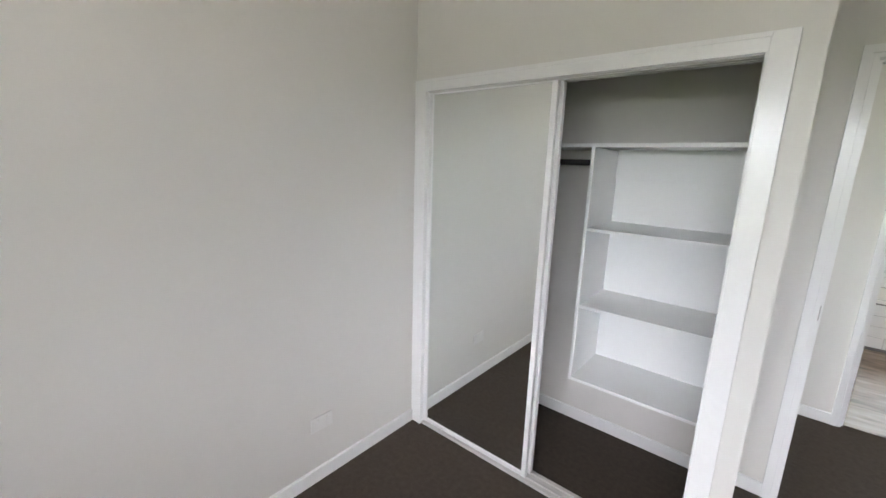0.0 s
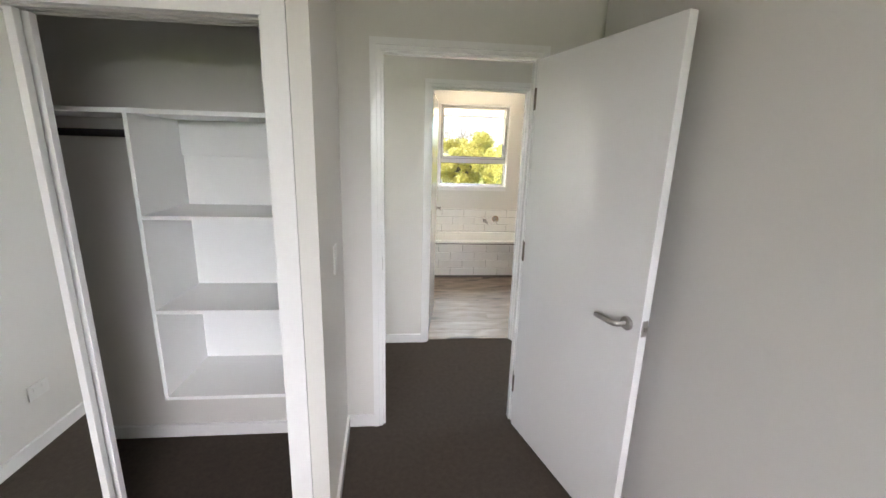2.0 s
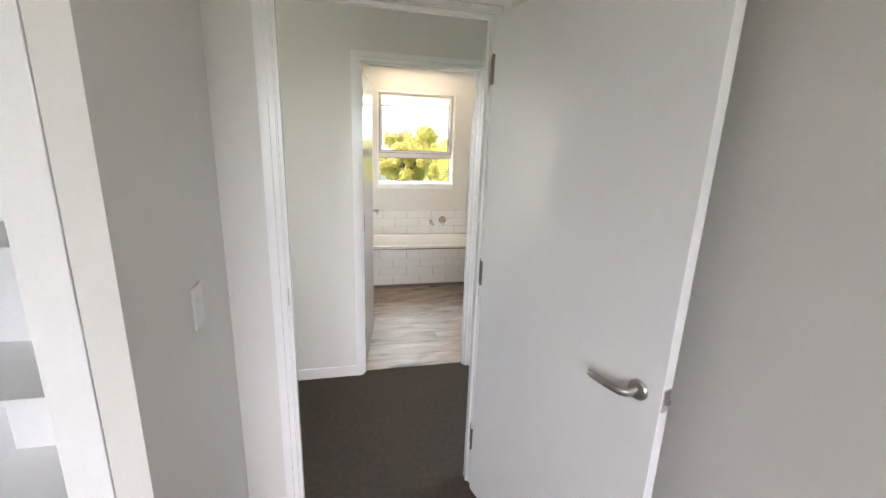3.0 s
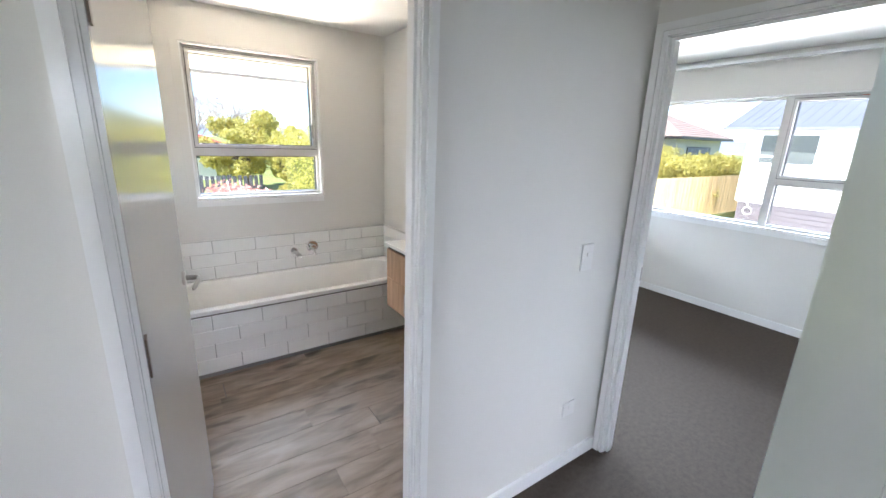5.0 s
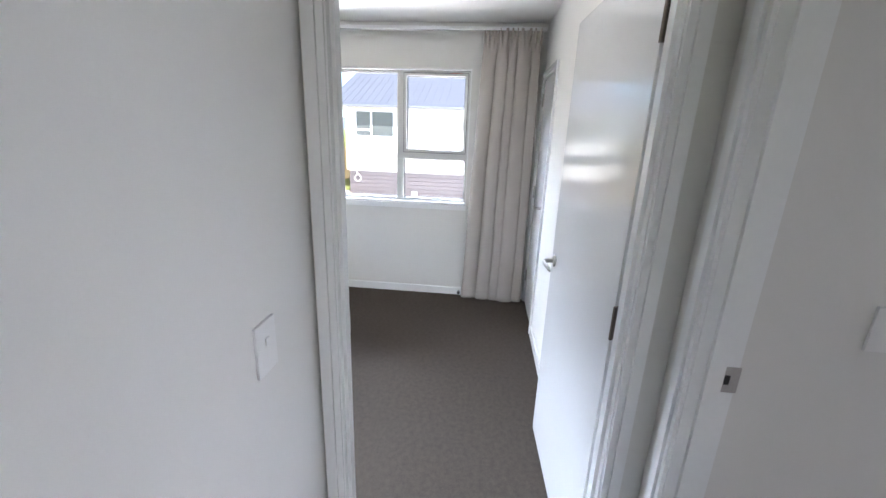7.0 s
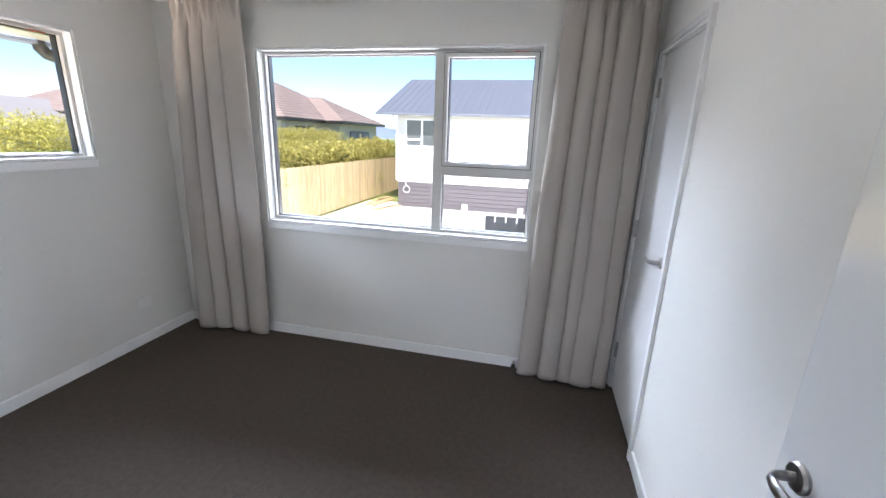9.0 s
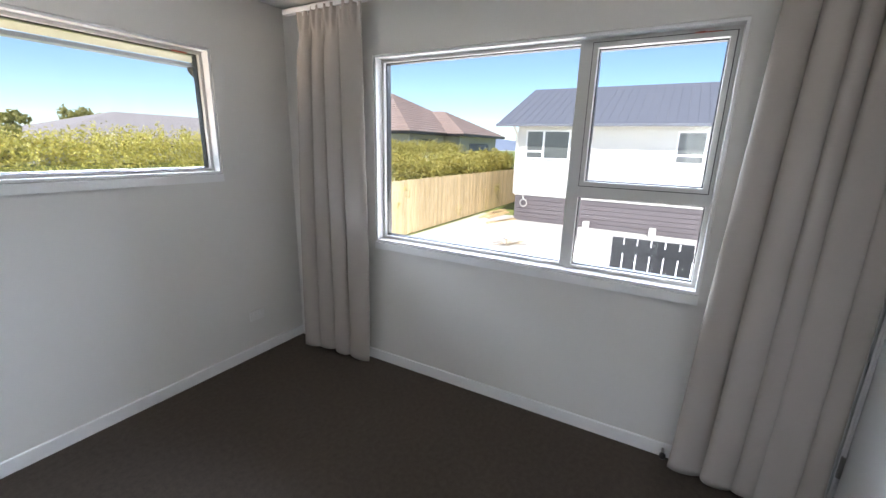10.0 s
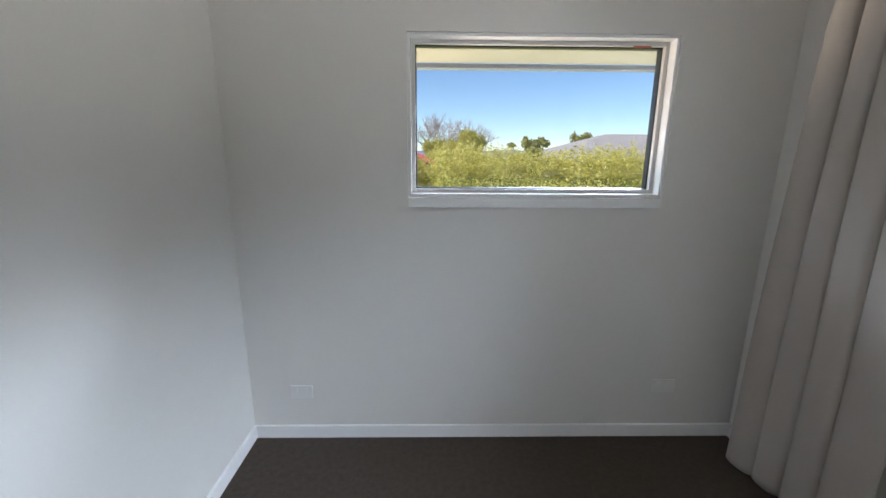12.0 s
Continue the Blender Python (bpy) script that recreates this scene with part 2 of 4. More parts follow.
def sweep(bm, points, radii, sides=12, flat=(1.0, 1.0)):
    """A tube through points; radii one per point; flat scales its two cross axes."""
    pts = [Vector(p) for p in points]
    rings = []
    for i, p in enumerate(pts):
        d = (pts[min(i + 1, len(pts) - 1)] - pts[max(i - 1, 0)]).normalized()
        ref = Vector((0, 0, 1)) if abs(d.z) < 0.9 else Vector((1, 0, 0))
        a = d.cross(ref).normalized()
        b = a.cross(d).normalized()
        rings.append([bm.verts.new(p + (a * math.cos(t) * flat[0] + b * math.sin(t) * flat[1]) * radii[i]) for t in [2 * math.pi * k / sides for k in range(sides)]])
    for r0, r1 in zip(rings, rings[1:]):
        for k in range(sides):
            bm.faces.new((r0[k], r0[(k + 1) % sides], r1[(k + 1) % sides], r1[k]))
    bm.faces.new(rings[0][::-1])
    bm.faces.new(rings[-1])


def mesh_of(name, bm, mat, smooth=False):
    bmesh.ops.recalc_face_normals(bm, faces=bm.faces[:])
    me = bpy.data.meshes.new(name)
    bm.to_mesh(me)
    bm.free()
    me.materials.append(mat)
    if smooth:
        for p in me.polygons:
            p.use_smooth = True
        try:
            me.set_sharp_from_angle(angle=radians(35))
        except AttributeError:
            pass
    return me


def part(name, bm, mat, parent=None, label="", smooth=False):
    ob = new(name, mesh_of(name, bm, mat, smooth))
    if parent:
        ob.parent = parent
    if label:
        ob["label"] = label
    return ob


def thing(name, label, category, at=(0, 0, 0), turn=0.0, group="", kind=""):
    ob = new(name)
    ob.empty_display_size = 0.1
    ob.matrix_world = pose(*at, 0, 0, turn)
    return tagged(ob, label, category, group, kind)


def structure(name, bm, mat, label, category):
    return tagged(part(name, bm, mat), label, category, "", "structure")


def wall(name, axis, face0, face1, a0, a1, holes=(), label="off-white painted plasterboard wall", mat=None, top=2.4):
    """A wall whose faces lie at face0 and face1, running from a0 to a1, with openings (a, b, low, high)."""
    bm = bmesh.new()

    def piece(s0, s1, z0, z1):
        if s1 - s0 < 1e-4 or z1 - z0 < 1e-4:
            return
        if axis == "x":
            box(bm, s0, face0, z0, s1, face1, z1)
        else:
            box(bm, face0, s0, z0, face1, s1, z1)
    at = a0
    for a, b, lo, hi in sorted(holes):
        piece(at, a, 0, top)
        piece(a, b, 0, lo)
        piece(a, b, hi, top)
        at = b
    piece(at, a1, 0, top)
    return structure(name, bm, mat or WALL, label, "wall")


# ---------- structure ----------
WEST, EAST1, HALL_E, BED2_W, BED2_E = -1.45, 1.37, 2.45, 2.53, 5.155
D1N, HALL_S, HALL_N, BATH_S, BATH_N, BED2_N, BED2_S = 0.725, 0.815, 1.763, 1.828, 4.138, 4.138, 0.872
BATH_W, BATH_E, BED3_N = 0.60, 2.37, 0.136

structure("floor", boxes((-1.7, -3.2, -0.12, 5.29, 1.8, 0.0), (HALL_E, 1.8, -0.12, 5.29, 4.27, 0.0)), CARPET, "dark brown-grey loop pile carpet", "carpet")
structure("bathroom_floor", boxes((0.5, 1.8, -0.12, HALL_E, 4.27, -0.004)), GROUT, "subfloor under vinyl planks", "floor")
structure("ceiling", boxes((-1.7, -3.2, 2.4, 5.3, 4.28, 2.5)), CEIL, "smooth white plaster ceiling", "ceiling")

wall("wall_west", "y", WEST - 0.12, WEST, -3.12, 1.9, [(0.95, 1.6, 0.5, 2.05)])
wall("wall_bed_south", "x", -3.12, -3.0, WEST, EAST1, [(-0.45, 1.25, 0.9, 2.05)])
wall("wall_bed_east", "y", EAST1, EAST1 + 0.07, -3.12, D1N)
HALL_S1 = 0.778        # the thinner wall round the first door
wall("wall_hall_south", "x", D1N, HALL_S, 1.3, HALL_E, [(1.525, 2.355, 0, 2.02)])
wall("wall_hall_south_west", "x", D1N, HALL_S1, WEST, 1.3, [(0.28, 1.07, 0, 2.02)])
wall("wall_hall_north", "x", HALL_N, BATH_S, WEST, HALL_E, [(0.588, 1.342, 0, 2.02)])
wall("wall_hall_east", "y", HALL_E, BED2_W, BED3_N, BED2_N, [(0.91, 1.72, 0, 2.02)])
wall("wall_bath_west", "y", BATH_W - 0.1, BATH_W, BATH_S + 0.02, BATH_N)
wall("wall_bath_east", "y", BATH_E, HALL_E, BATH_S, BATH_N)
wall("wall_bath_north", "x", BATH_N, BATH_N + 0.14, BATH_W - 0.1, HALL_E, [(0.87, 1.795, 1.09, 2.15)])
wall("wall_bed_two_north", "x", BED2_N, BED2_N + 0.14, HALL_E, BED2_E + 0.15, [(3.388, 4.602, 1.322, 2.04)])
wall("wall_east", "y", BED2_E, BED2_E + 0.15, -3.12, BED2_N, [(1.475, 3.348, 0.888, 2.045)])
wall("wall_bed_two_south", "x", BED2_S - 0.1, BED2_S, BED2_W, BED2_E, [(4.47, 5.11, 0, 1.99)])
wall("wall_bed_three_north", "x", BED3_N, BED3_N + 0.1, BED2_W, BED2_E)
wall("wall_bed_three_west", "y", EAST1 + 0.07, 1.5, -3.12, D1N)
wall("wall_bed_three_south", "x", -3.12, -3.0, 1.5, BED2_E, [(1.75, 3.45, 0.9, 2.05)])
# built-in wardrobe enclosure: head over the sliders and its slightly splayed side wall
structure("wall_wardrobe_head", boxes((WEST, 0.0, 1.97, 0.0, 0.09, 2.4)), WALL, "off-white wall above the wardrobe opening", "wall")
bm = bmesh.new()
prism(bm, [(0.0, 0.0), (0.132, 0.0), (0.098, D1N), (0.0, D1N)], 0, 2.4)
structure("wall_wardrobe_side", bm, WALL, "off-white wall at the end of the wardrobe", "wall")
structure("wall_wardrobe_closet_back", boxes((4.0, BED3_N + 0.1, 0, 4.05, BED2_S - 0.1, 2.4)), WALL, "plain wall inside the closet", "wall")
structure("wall_wardrobe_left", boxes((WEST, 0.0, 0, -1.39, 0.09, 1.97)), WALL, "narrow off-white wall beside the wardrobe", "wall")

# roof over the house with low eaves to the north and south, the unseen south one as a sun block
bm = bmesh.new()
for y0, y1 in ((4.26, 4.92), (-3.8, -3.1)):
    inner, outer = (y0, y1) if y0 > 0 else (y1, y0)
    v = [bm.verts.new(p) for p in ((-2.0, inner, 2.2), (5.9, inner, 2.2), (5.9, outer, 2.08), (-2.0, outer, 2.08), (-2.0, inner, 2.62), (5.9, inner, 2.62), (5.9, outer, 2.26), (-2.0, outer, 2.26))]
    for q in ((0, 1, 2, 3), (4, 5, 6, 7), (0, 1, 5, 4), (2, 3, 7, 6), (0, 3, 7, 4), (1, 2, 6, 5)):
        bm.faces.new([v[i] for i in q])
# slab runs unseen past the west wall to keep sun out of the hall
box(bm, -3.6, -3.1, 2.52, 5.34, 4.26, 2.66)
structure("roof_eaves", bm, CREAM, "cream soffit and fascia of the eaves, with an unseen west overhang blocking sun", "eaves")
structure("gutter", boxes((-2.0, 4.922, 2.05, 5.9, 5.0, 2.078), bevel=0.004), SLATEROOF, "slim grey gutter along the eaves", "gutter")
bm = bmesh.new()
sweep(bm, [(4.975, 4.955, 2.08), (4.978, 4.95, 2.035), (5.0, 4.93, 1.998), (5.06, 4.88, 1.97), (5.28, 4.6, 1.88), (5.36, 4.4, 1.80), (5.37, 4.36, 1.72), (5.37, 4.36, -1.3)], [0.042] * 8, 12)
tagged(part("downpipe", bm, DARK, smooth=True), "dark round downpipe elbow under the eaves", "downpipe")


def skirting(rows):
    """Rows: axis, wall face, which side (+1 or -1) the room lies on, from, to."""
    for axis, face, side, a, b in rows:
        bm = bmesh.new()
        v0, v1 = sorted((face, face + side * 0.013))
        t0, t1 = sorted((face, face + side * 0.009))
        if axis == "x":
            box(bm, a, v0, 0, b, v1, 0.070)
            box(bm, a, t0, 0.070, b, t1, 0.072)
        else:
            box(bm, v0, a, 0, v1, b, 0.070)
            box(bm, t0, a, 0.070, t1, b, 0.072)
        structure("baseboard", bm, TRIM, "low white painted skirting board", "skirting")


skirting([
    ("y", WEST, 1, -3.0, -0.014), ("y", EAST1, -1, -3.0, D1N), ("x", -3.0, 1, WEST + 0.013, EAST1 - 0.013),
    ("x", D1N, -1, 0.11, 0.247), ("x", D1N, -1, 1.105, EAST1 - 0.013),
    ("x", HALL_N, -1, WEST, 0.555), ("x", HALL_N, -1, 1.375, HALL_E - 0.018), ("x", HALL_S1, 1, WEST, 0.247), ("x", HALL_S1, 1, 1.105, 1.3), ("x", HALL_S, 1, 1.3, 1.48),
    ("x", BED2_N, -1, BED2_W, BED2_E), ("y", BED2_E, -1, BED2_S, BED2_N - 0.013), ("y", BED2_W, 1, 1.766, BED2_N - 0.013),
    ("x", BED2_S, 1, 2.6, 4.425), ("x", BED3_N, -1, HALL_E, BED2_E), ("y", BED2_E, -1, -3.0, BED3_N - 0.013), ("y", HALL_E, -1, BED3_N, D1N - 0.02),
    ("x", 0.695, -1, -1.44, 0.0),
])
bm = bmesh.new()
prism(bm, [(0.132, 0.0), (0.145, 0.0), (0.111, D1N), (0.098, D1N)], 0, 0.07)
structure("baseboard", bm, TRIM, "low white painted skirting board", "skirting")
structure("wall_wardrobe_back", boxes((WEST, 0.695, 0, 0.0, D1N, 2.4)), WALL, "off-white back wall inside the wardrobe", "wall")


# ---------- doors ----------
def door_frame(name, axis, f0, f1, a0, a1, head, label, both=True):
    """Lining, stop and stepped architraves round an opening from a0 to a1 in a wall with faces f0 and f1."""
    frame_ob = thing(name, label, "door", kind="structure")
    bm, cs = bmesh.new(), bmesh.new()

    def put(m, u0, v0, z0, u1, v1, z1):
        if axis == "x":
            box(m, u0, v0, z0, u1, v1, z1)
        else:
            box(m, v0, u0, z0, v1, u1, z1)
    e = 0.002
    put(bm, a0 - 0.018, f0 - e, 0, a0, f1 + e, head + 0.018)
    put(bm, a1, f0 - e, 0, a1 + 0.018, f1 + e, head + 0.018)
    put(bm, a0, f0 - e, head, a1, f1 + e, head + 0.018)
    mid = (f0 + f1) / 2
    put(bm, a0, mid - 0.018, 0, a0 + 0.011, mid + 0.018, head - 0.011)
    put(bm, a1 - 0.011, mid - 0.018, 0, a1, mid + 0.018, head - 0.011)
    put(bm, a0, mid - 0.018, head - 0.011, a1, mid + 0.018, head)
    for side, f in ((-1, f0), (1, f1)) if both else ((both or 1, f1),):
        for near, far, proud in ((0.004, 0.018, 0.011), (0.018, 0.023, 0.008), (0.023, 0.053, 0.017)):
            v0, v1 = sorted((f, f + side * proud))
            put(cs, a0 - far, v0, 0, a0 - near, v1, head + far)
            put(cs, a1 + near, v0, 0, a1 + far, v1, head + far)
            put(cs, a0 - near, v0, head + near, a1 + near, v1, head + far)
    part("jamb", bm, TRIM, frame_ob)
    part("architrave", cs, TRIM, frame_ob, "stepped white architrave")
    return frame_ob


def handle_mesh(out):
    """A lever handle at the origin on the face y = 0; out is the side it stands out to; the lever points to -x."""
    rose, lever = bmesh.new(), bmesh.new()
    sweep(rose, [(0, 0, 0), (0, out * 0.006, 0), (0, out * 0.010, 0)], [0.027, 0.027, 0.023], 24)
    sweep(lever, [(0, out * 0.008, 0), (0, out * 0.03, 0), (-0.004, out * 0.043, 0), (-0.014, out * 0.052, 0.0), (-0.035, out * 0.056, 0.001),
                  (-0.065, out * 0.055, 0.001), (-0.095, out * 0.051, -0.002), (-0.118, out * 0.046, -0.006), (-0.124, out * 0.044, -0.007)],
          [0.010, 0.010, 0.0105, 0.011, 0.0115, 0.0115, 0.011, 0.009, 0.004], 14, (0.62, 1.0))
    return rose, lever


def door_leaf(parent, hinge, turn, length, sides, thick=0.036, high=1.985, grip=1.0, back=0.062):
    leaf = part("leaf", boxes((0, 0, 0.012, length, thick, high), bevel=0.0025), DOOR, parent, "smooth white painted flush door leaf")
    leaf.matrix_world = pose(hinge[0], hinge[1], 0, 0, 0, turn)
    for s in sides:
        rose, lever = handle_mesh(s)
        y = 0 if s < 0 else thick
        r = part("handle_rose", rose, STEEL, leaf, "round brushed steel rose", True)
        v = part("handle_lever", lever, STEEL, leaf, "curved brushed steel lever", True)
        for o in (r, v):
            o.location = (length - back, y, grip)
    part("latch_plate", boxes((length, thick / 2 - 0.012, grip - 0.03, length + 0.0022, thick / 2 + 0.012, grip + 0.03), (length, thick / 2 - 0.006, grip - 0.008, length + 0.009, thick / 2 + 0.006, grip + 0.008)), STEEL, leaf, "small steel latch plate")
    for z in (0.27, 1.05, 1.81):
        bm = boxes((-0.0025, 0.004, z - 0.05, -0.0002, thick - 0.003, z + 0.05))
        sweep(bm, [(-0.006, thick * (0 if turn < 0 else 1), z - 0.05), (-0.006, thick * (0 if turn < 0 else 1), z + 0.05)], [0.006, 0.006], 8)
        part("hinge", bm, HINGE, leaf, "bronze-grey butt hinge")
    return leaf


d1 = door_frame("door_1", "x", D1N, HALL_S1, 0.30, 1.05, 2.0, "white bedroom door standing open into the room")
door_leaf(d1, (1.042, 0.68), -74.6, 0.785, (-1, 1), grip=0.955)
d2 = door_frame("door_2", "y", HALL_E, BED2_W, 0.93, 1.70, 2.0, "white bedroom door opened back against the wall")
leaf2 = door_leaf(d2, (2.535, 0.905), 2.4, 0.815, (1,), grip=0.985, back=0.06)
d3 = door_frame("door_3", "x", D1N, HALL_S, 1.545, 2.335, 2.0, "white doorway to a third bedroom, door out of sight")
d4 = door_frame("door_4", "x", HALL_N, BATH_S, 0.608, 1.322, 2.0, "white bathroom door standing open inwards")
door_leaf(d4, (0.617, 1.833), 81.5, 0.705, (-1, 1), grip=1.03)
d5 = door_frame("door_5", "x", BED2_S - 0.1, BED2_S, 4.49, 5.09, 1.97, "closed white closet door in the bedroom wall")
leaf5 = part("leaf", boxes((4.494, BED2_S - 0.04, 0.012, 5.086, BED2_S - 0.004, 1.966), bevel=0.002), DOOR, d5, "smooth white painted flush door leaf")
for bm5, nm in zip(handle_mesh(1), ("handle_rose", "handle_lever")):
    o5 = part(nm, bm5, STEEL, leaf5, "brushed steel lever handle", True)
    o5.matrix_world = pose(4.55, BED2_S - 0.004, 1.0) @ Matrix.Diagonal((-1, 1, 1, 1))
for z5 in (0.27, 1.05, 1.81):
    bm = boxes((5.08, BED2_S - 0.004, z5 - 0.05, 5.1, BED2_S + 0.001, z5 + 0.05))
    sweep(bm, [(5.088, BED2_S + 0.003, z5 - 0.05), (5.088, BED2_S + 0.003, z5 + 0.05)], [0.007, 0.007], 8)
    part("hinge", bm, STEEL, leaf5, "steel butt hinge")
# hinge plates let into the hinge jambs
for owner, x0, y0, x1, y1 in ((d1, 1.0475, D1N + 0.002, 1.05, D1N + 0.034), (d4, 0.608, BATH_S - 0.03, 0.624, BATH_S + 0.003), (d2, BED2_W - 0.036, 0.93, BED2_W, 0.933)):
    for z5 in (0.27, 1.05, 1.81):
        bm = boxes((x0, y0, z5 - 0.05, x1, y1, z5 + 0.05), bevel=0.0006)
        part("hinge_plate", bm, HINGE, owner, "dark bronze-grey hinge plate")
# strike plates on the latch jambs, their lips wrapping the edge
for owner, x0, y0, x1, y1, zc in ((d1, 0.30, D1N - 0.006, 0.303, D1N + 0.04, 0.97), (d3, 2.332, D1N - 0.012, 2.335, D1N + 0.042, 1.022), (d4, 1.319, BATH_S - 0.036, 1.322, BATH_S + 0.008, 1.03),
                                  (d2, BED2_W - 0.034, 1.697, BED2_W + 0.006, 1.70, 0.985)):
    bm = boxes((x0, y0, zc - 0.033, x1, y1, zc + 0.033), bevel=0.0012)
    cx, cy = (x0 + x1) / 2, (y0 + y1) / 2
    sp = part("strike_plate", bm, STEEL, owner, "small steel strike plate")
    # no hole is cut: a dark block paints the shade in it
    hole = boxes((x0 - 0.0006, cy - 0.006, zc - 0.012, x1 + 0.0006, cy + 0.006, zc + 0.012)) if abs(x1 - x0) < 0.01 else boxes((cx - 0.006, y0 - 0.0006, zc - 0.012, cx + 0.006, y1 + 0.0006, zc + 0.012))
    part("latch_hole_shade", hole, DARK, sp)


# ---------- windows ----------
def window(name, axis, face, out, a0, a1, z0, z1, deep, label, posts=(), rails=(), sashes=(), lights=()):
    """A window in an opening: lining, inside trim, aluminium frame and panes. out: +1 or -1, the way outside lies.
    posts: u centres; rails: (u0, u1, z); sashes and lights: (u0, u1, z0, z1), opening and fixed panes."""
    win = thing(name, label, "window", kind="structure")

    def put(m, u0, v0, za, u1, v1, zb):
        p0, p1 = sorted((face + out * v0, face + out * v1))
        if axis == "x":
            box(m, u0, p0, za, u1, p1, zb)
        else:
            box(m, p0, u0, za, p1, u1, zb)
    lin, trim, fr = bmesh.new(), bmesh.new(), bmesh.new()
    t = 0.012
    put(lin, a0, -0.004, z0, a0 + t, deep, z1)
    put(lin, a1 - t, -0.004, z0, a1, deep, z1)
    put(lin, a0 + t, -0.004, z1 - t, a1 - t, deep, z1)
    part("window_lining", lin, TRIM, win)
    sill = bmesh.new()
    put(sill, a0 + t, -0.012, z0, a1 - t, deep, z0 + t + 0.002)
    part("window_sill", sill, TRIM, win, "white painted sill")
    w = 0.05
    put(trim, a0 - w, -0.011, z0 - w, a0 - 0.003, 0, z1 + w)
    put(trim, a1 + 0.003, -0.011, z0 - w, a1 + w, 0, z1 + w)
    put(trim, a0 - 0.003, -0.011, z1 + 0.003, a1 + 0.003, 0, z1 + w)
    apron = bmesh.new()
    put(apron, a0 - 0.003, -0.016, z0 - w, a1 + 0.003, 0, z0 - 0.003)
    part("apron", apron, TRIM, win, "white board under the sill")
    part("window_trim", trim, WALL, win, "flat trim painted like the wall")
    f = 0.018
    d0, d1_ = deep - 0.045, deep + 0.02
    g0, g1, gz0, gz1 = a0 + t, a1 - t, z0 + t + 0.002, z1 - t
    put(fr, g0, d0, gz0, g0 + f, d1_, gz1)
    put(fr, g1 - f, d0, gz0, g1, d1_, gz1)
    put(fr, g0 + f, d0, gz1 - f, g1 - f, d1_, gz1)
    put(fr, g0 + f, d0, gz0, g1 - f, d1_, gz0 + f)
    for u in posts:
        put(fr, u - 0.03, d0 - 0.003, gz0, u + 0.03, d1_ - 0.003, gz1)
    for u0, u1, z in rails:
        put(fr, u0, d0 - 0.002, z - 0.03, u1, d1_ - 0.002, z + 0.03)
    part("window_frame", fr, ALU, win, "grey-white powder-coated aluminium frame")
    for u0, u1, za, zb in sashes:
        sm = bmesh.new()
        k = 0.022
        put(sm, u0, d0 - 0.012, za, u0 + k, d1_, zb)
        put(sm, u1 - k, d0 - 0.012, za, u1, d1_, zb)
        put(sm, u0 + k, d0 - 0.012, zb - k, u1 - k, d1_, zb)
        put(sm, u0 + k, d0 - 0.012, za, u1 - k, d1_, za + k)
        part("sash", sm, ALU, win, "aluminium awning sash")
    gask = bmesh.new()

    def seal(u0, u1, za, zb, v0):
        # reaches the outer face so the bright frame edge behind the glass goes dark
        w_ = 0.005
        put(gask, u0, v0, za, u0 + w_, d1_ + 0.001, zb)
        put(gask, u1 - w_, v0, za, u1, d1_ + 0.001, zb)
        put(gask, u0 + w_, v0, zb - w_, u1 - w_, d1_ + 0.001, zb)
        put(gask, u0 + w_, v0, za, u1 - w_, d1_ + 0.001, za + w_)
    for u0, u1, za, zb in lights:
        seal(u0, u1, za, zb, deep - 0.020)
    for u0, u1, za, zb in sashes:
        k = 0.022
        seal(u0 + k, u1 - k, za + k, zb - k, deep - 0.020)
        seal(u0 - 0.004, u1 + 0.004, za - 0.004, zb + 0.004, d0 - 0.006)
    part("gasket", gask, BLACK, win, "black rubber glazing gasket, run outward to darken the bright frame edge")
    pane = bmesh.new()
    put(pane, g0 + 0.01, deep - 0.012, gz0 + 0.01, g1 - 0.01, deep - 0.006, gz1 - 0.01)
    po = part("pane", pane, GLASS, win, "clear glass pane")
    po.visible_shadow = False
    return win


w1 = window("window_1", "y", BED2_E, 1, 1.475, 3.348, 0.888, 2.045, 0.10, "wide aluminium window in three lights with white trim", (2.10,), ((1.505, 2.07, 1.315),), ((1.507, 2.068, 1.345, 2.013),), ((2.13, 3.318, 0.92, 2.015), (1.505, 2.07, 0.92, 1.285)))
w2 = window("window_2", "x", BED2_N, 1, 3.388, 4.602, 1.322, 2.04, 0.10, "high wide single-pane window with white trim", lights=((3.418, 4.572, 1.354, 2.01),))
w3 = window("window_3", "x", BATH_N, 1, 0.87, 1.795, 1.09, 2.15, 0.09, "bathroom window with an awning sash over a fixed pane", (), ((0.90, 1.765, 1.435),), ((0.902, 1.763, 1.465, 2.118),), ((0.90, 1.765, 1.122, 1.405),))
w4 = window("window_4", "x", -3.0, -1, -0.45, 1.25, 0.9, 2.05, 0.09, "plain bedroom window with white trim", (0.4,))
# unseen opening, added so daylight reaches the hall walls
w6 = window("window_6", "y", WEST, -1, 0.95, 1.6, 0.5, 2.05, 0.09, "narrow unseen window with white trim, added at the hall's end for light")
w5 = window("window_5", "x", -3.0, -1, 1.75, 3.45, 0.9, 2.05, 0.09, "plain bedroom window with white trim", (2.6,))
for owner, bmx in ((w1, boxes((BED2_E + 0.046, 1.56, 2.012, BED2_E + 0.052, 1.66, 2.018), (BED2_E + 0.044, 1.62, 2.006, BED2_E + 0.056, 1.65, 2.02))),
                   (w2, boxes((4.42, BED2_N + 0.046, 2.0, 4.50, BED2_N + 0.052, 2.008)))):
    part("sticker", bmx, REDROOF, owner, "small red tag on the frame head")
bm = bmesh.new()
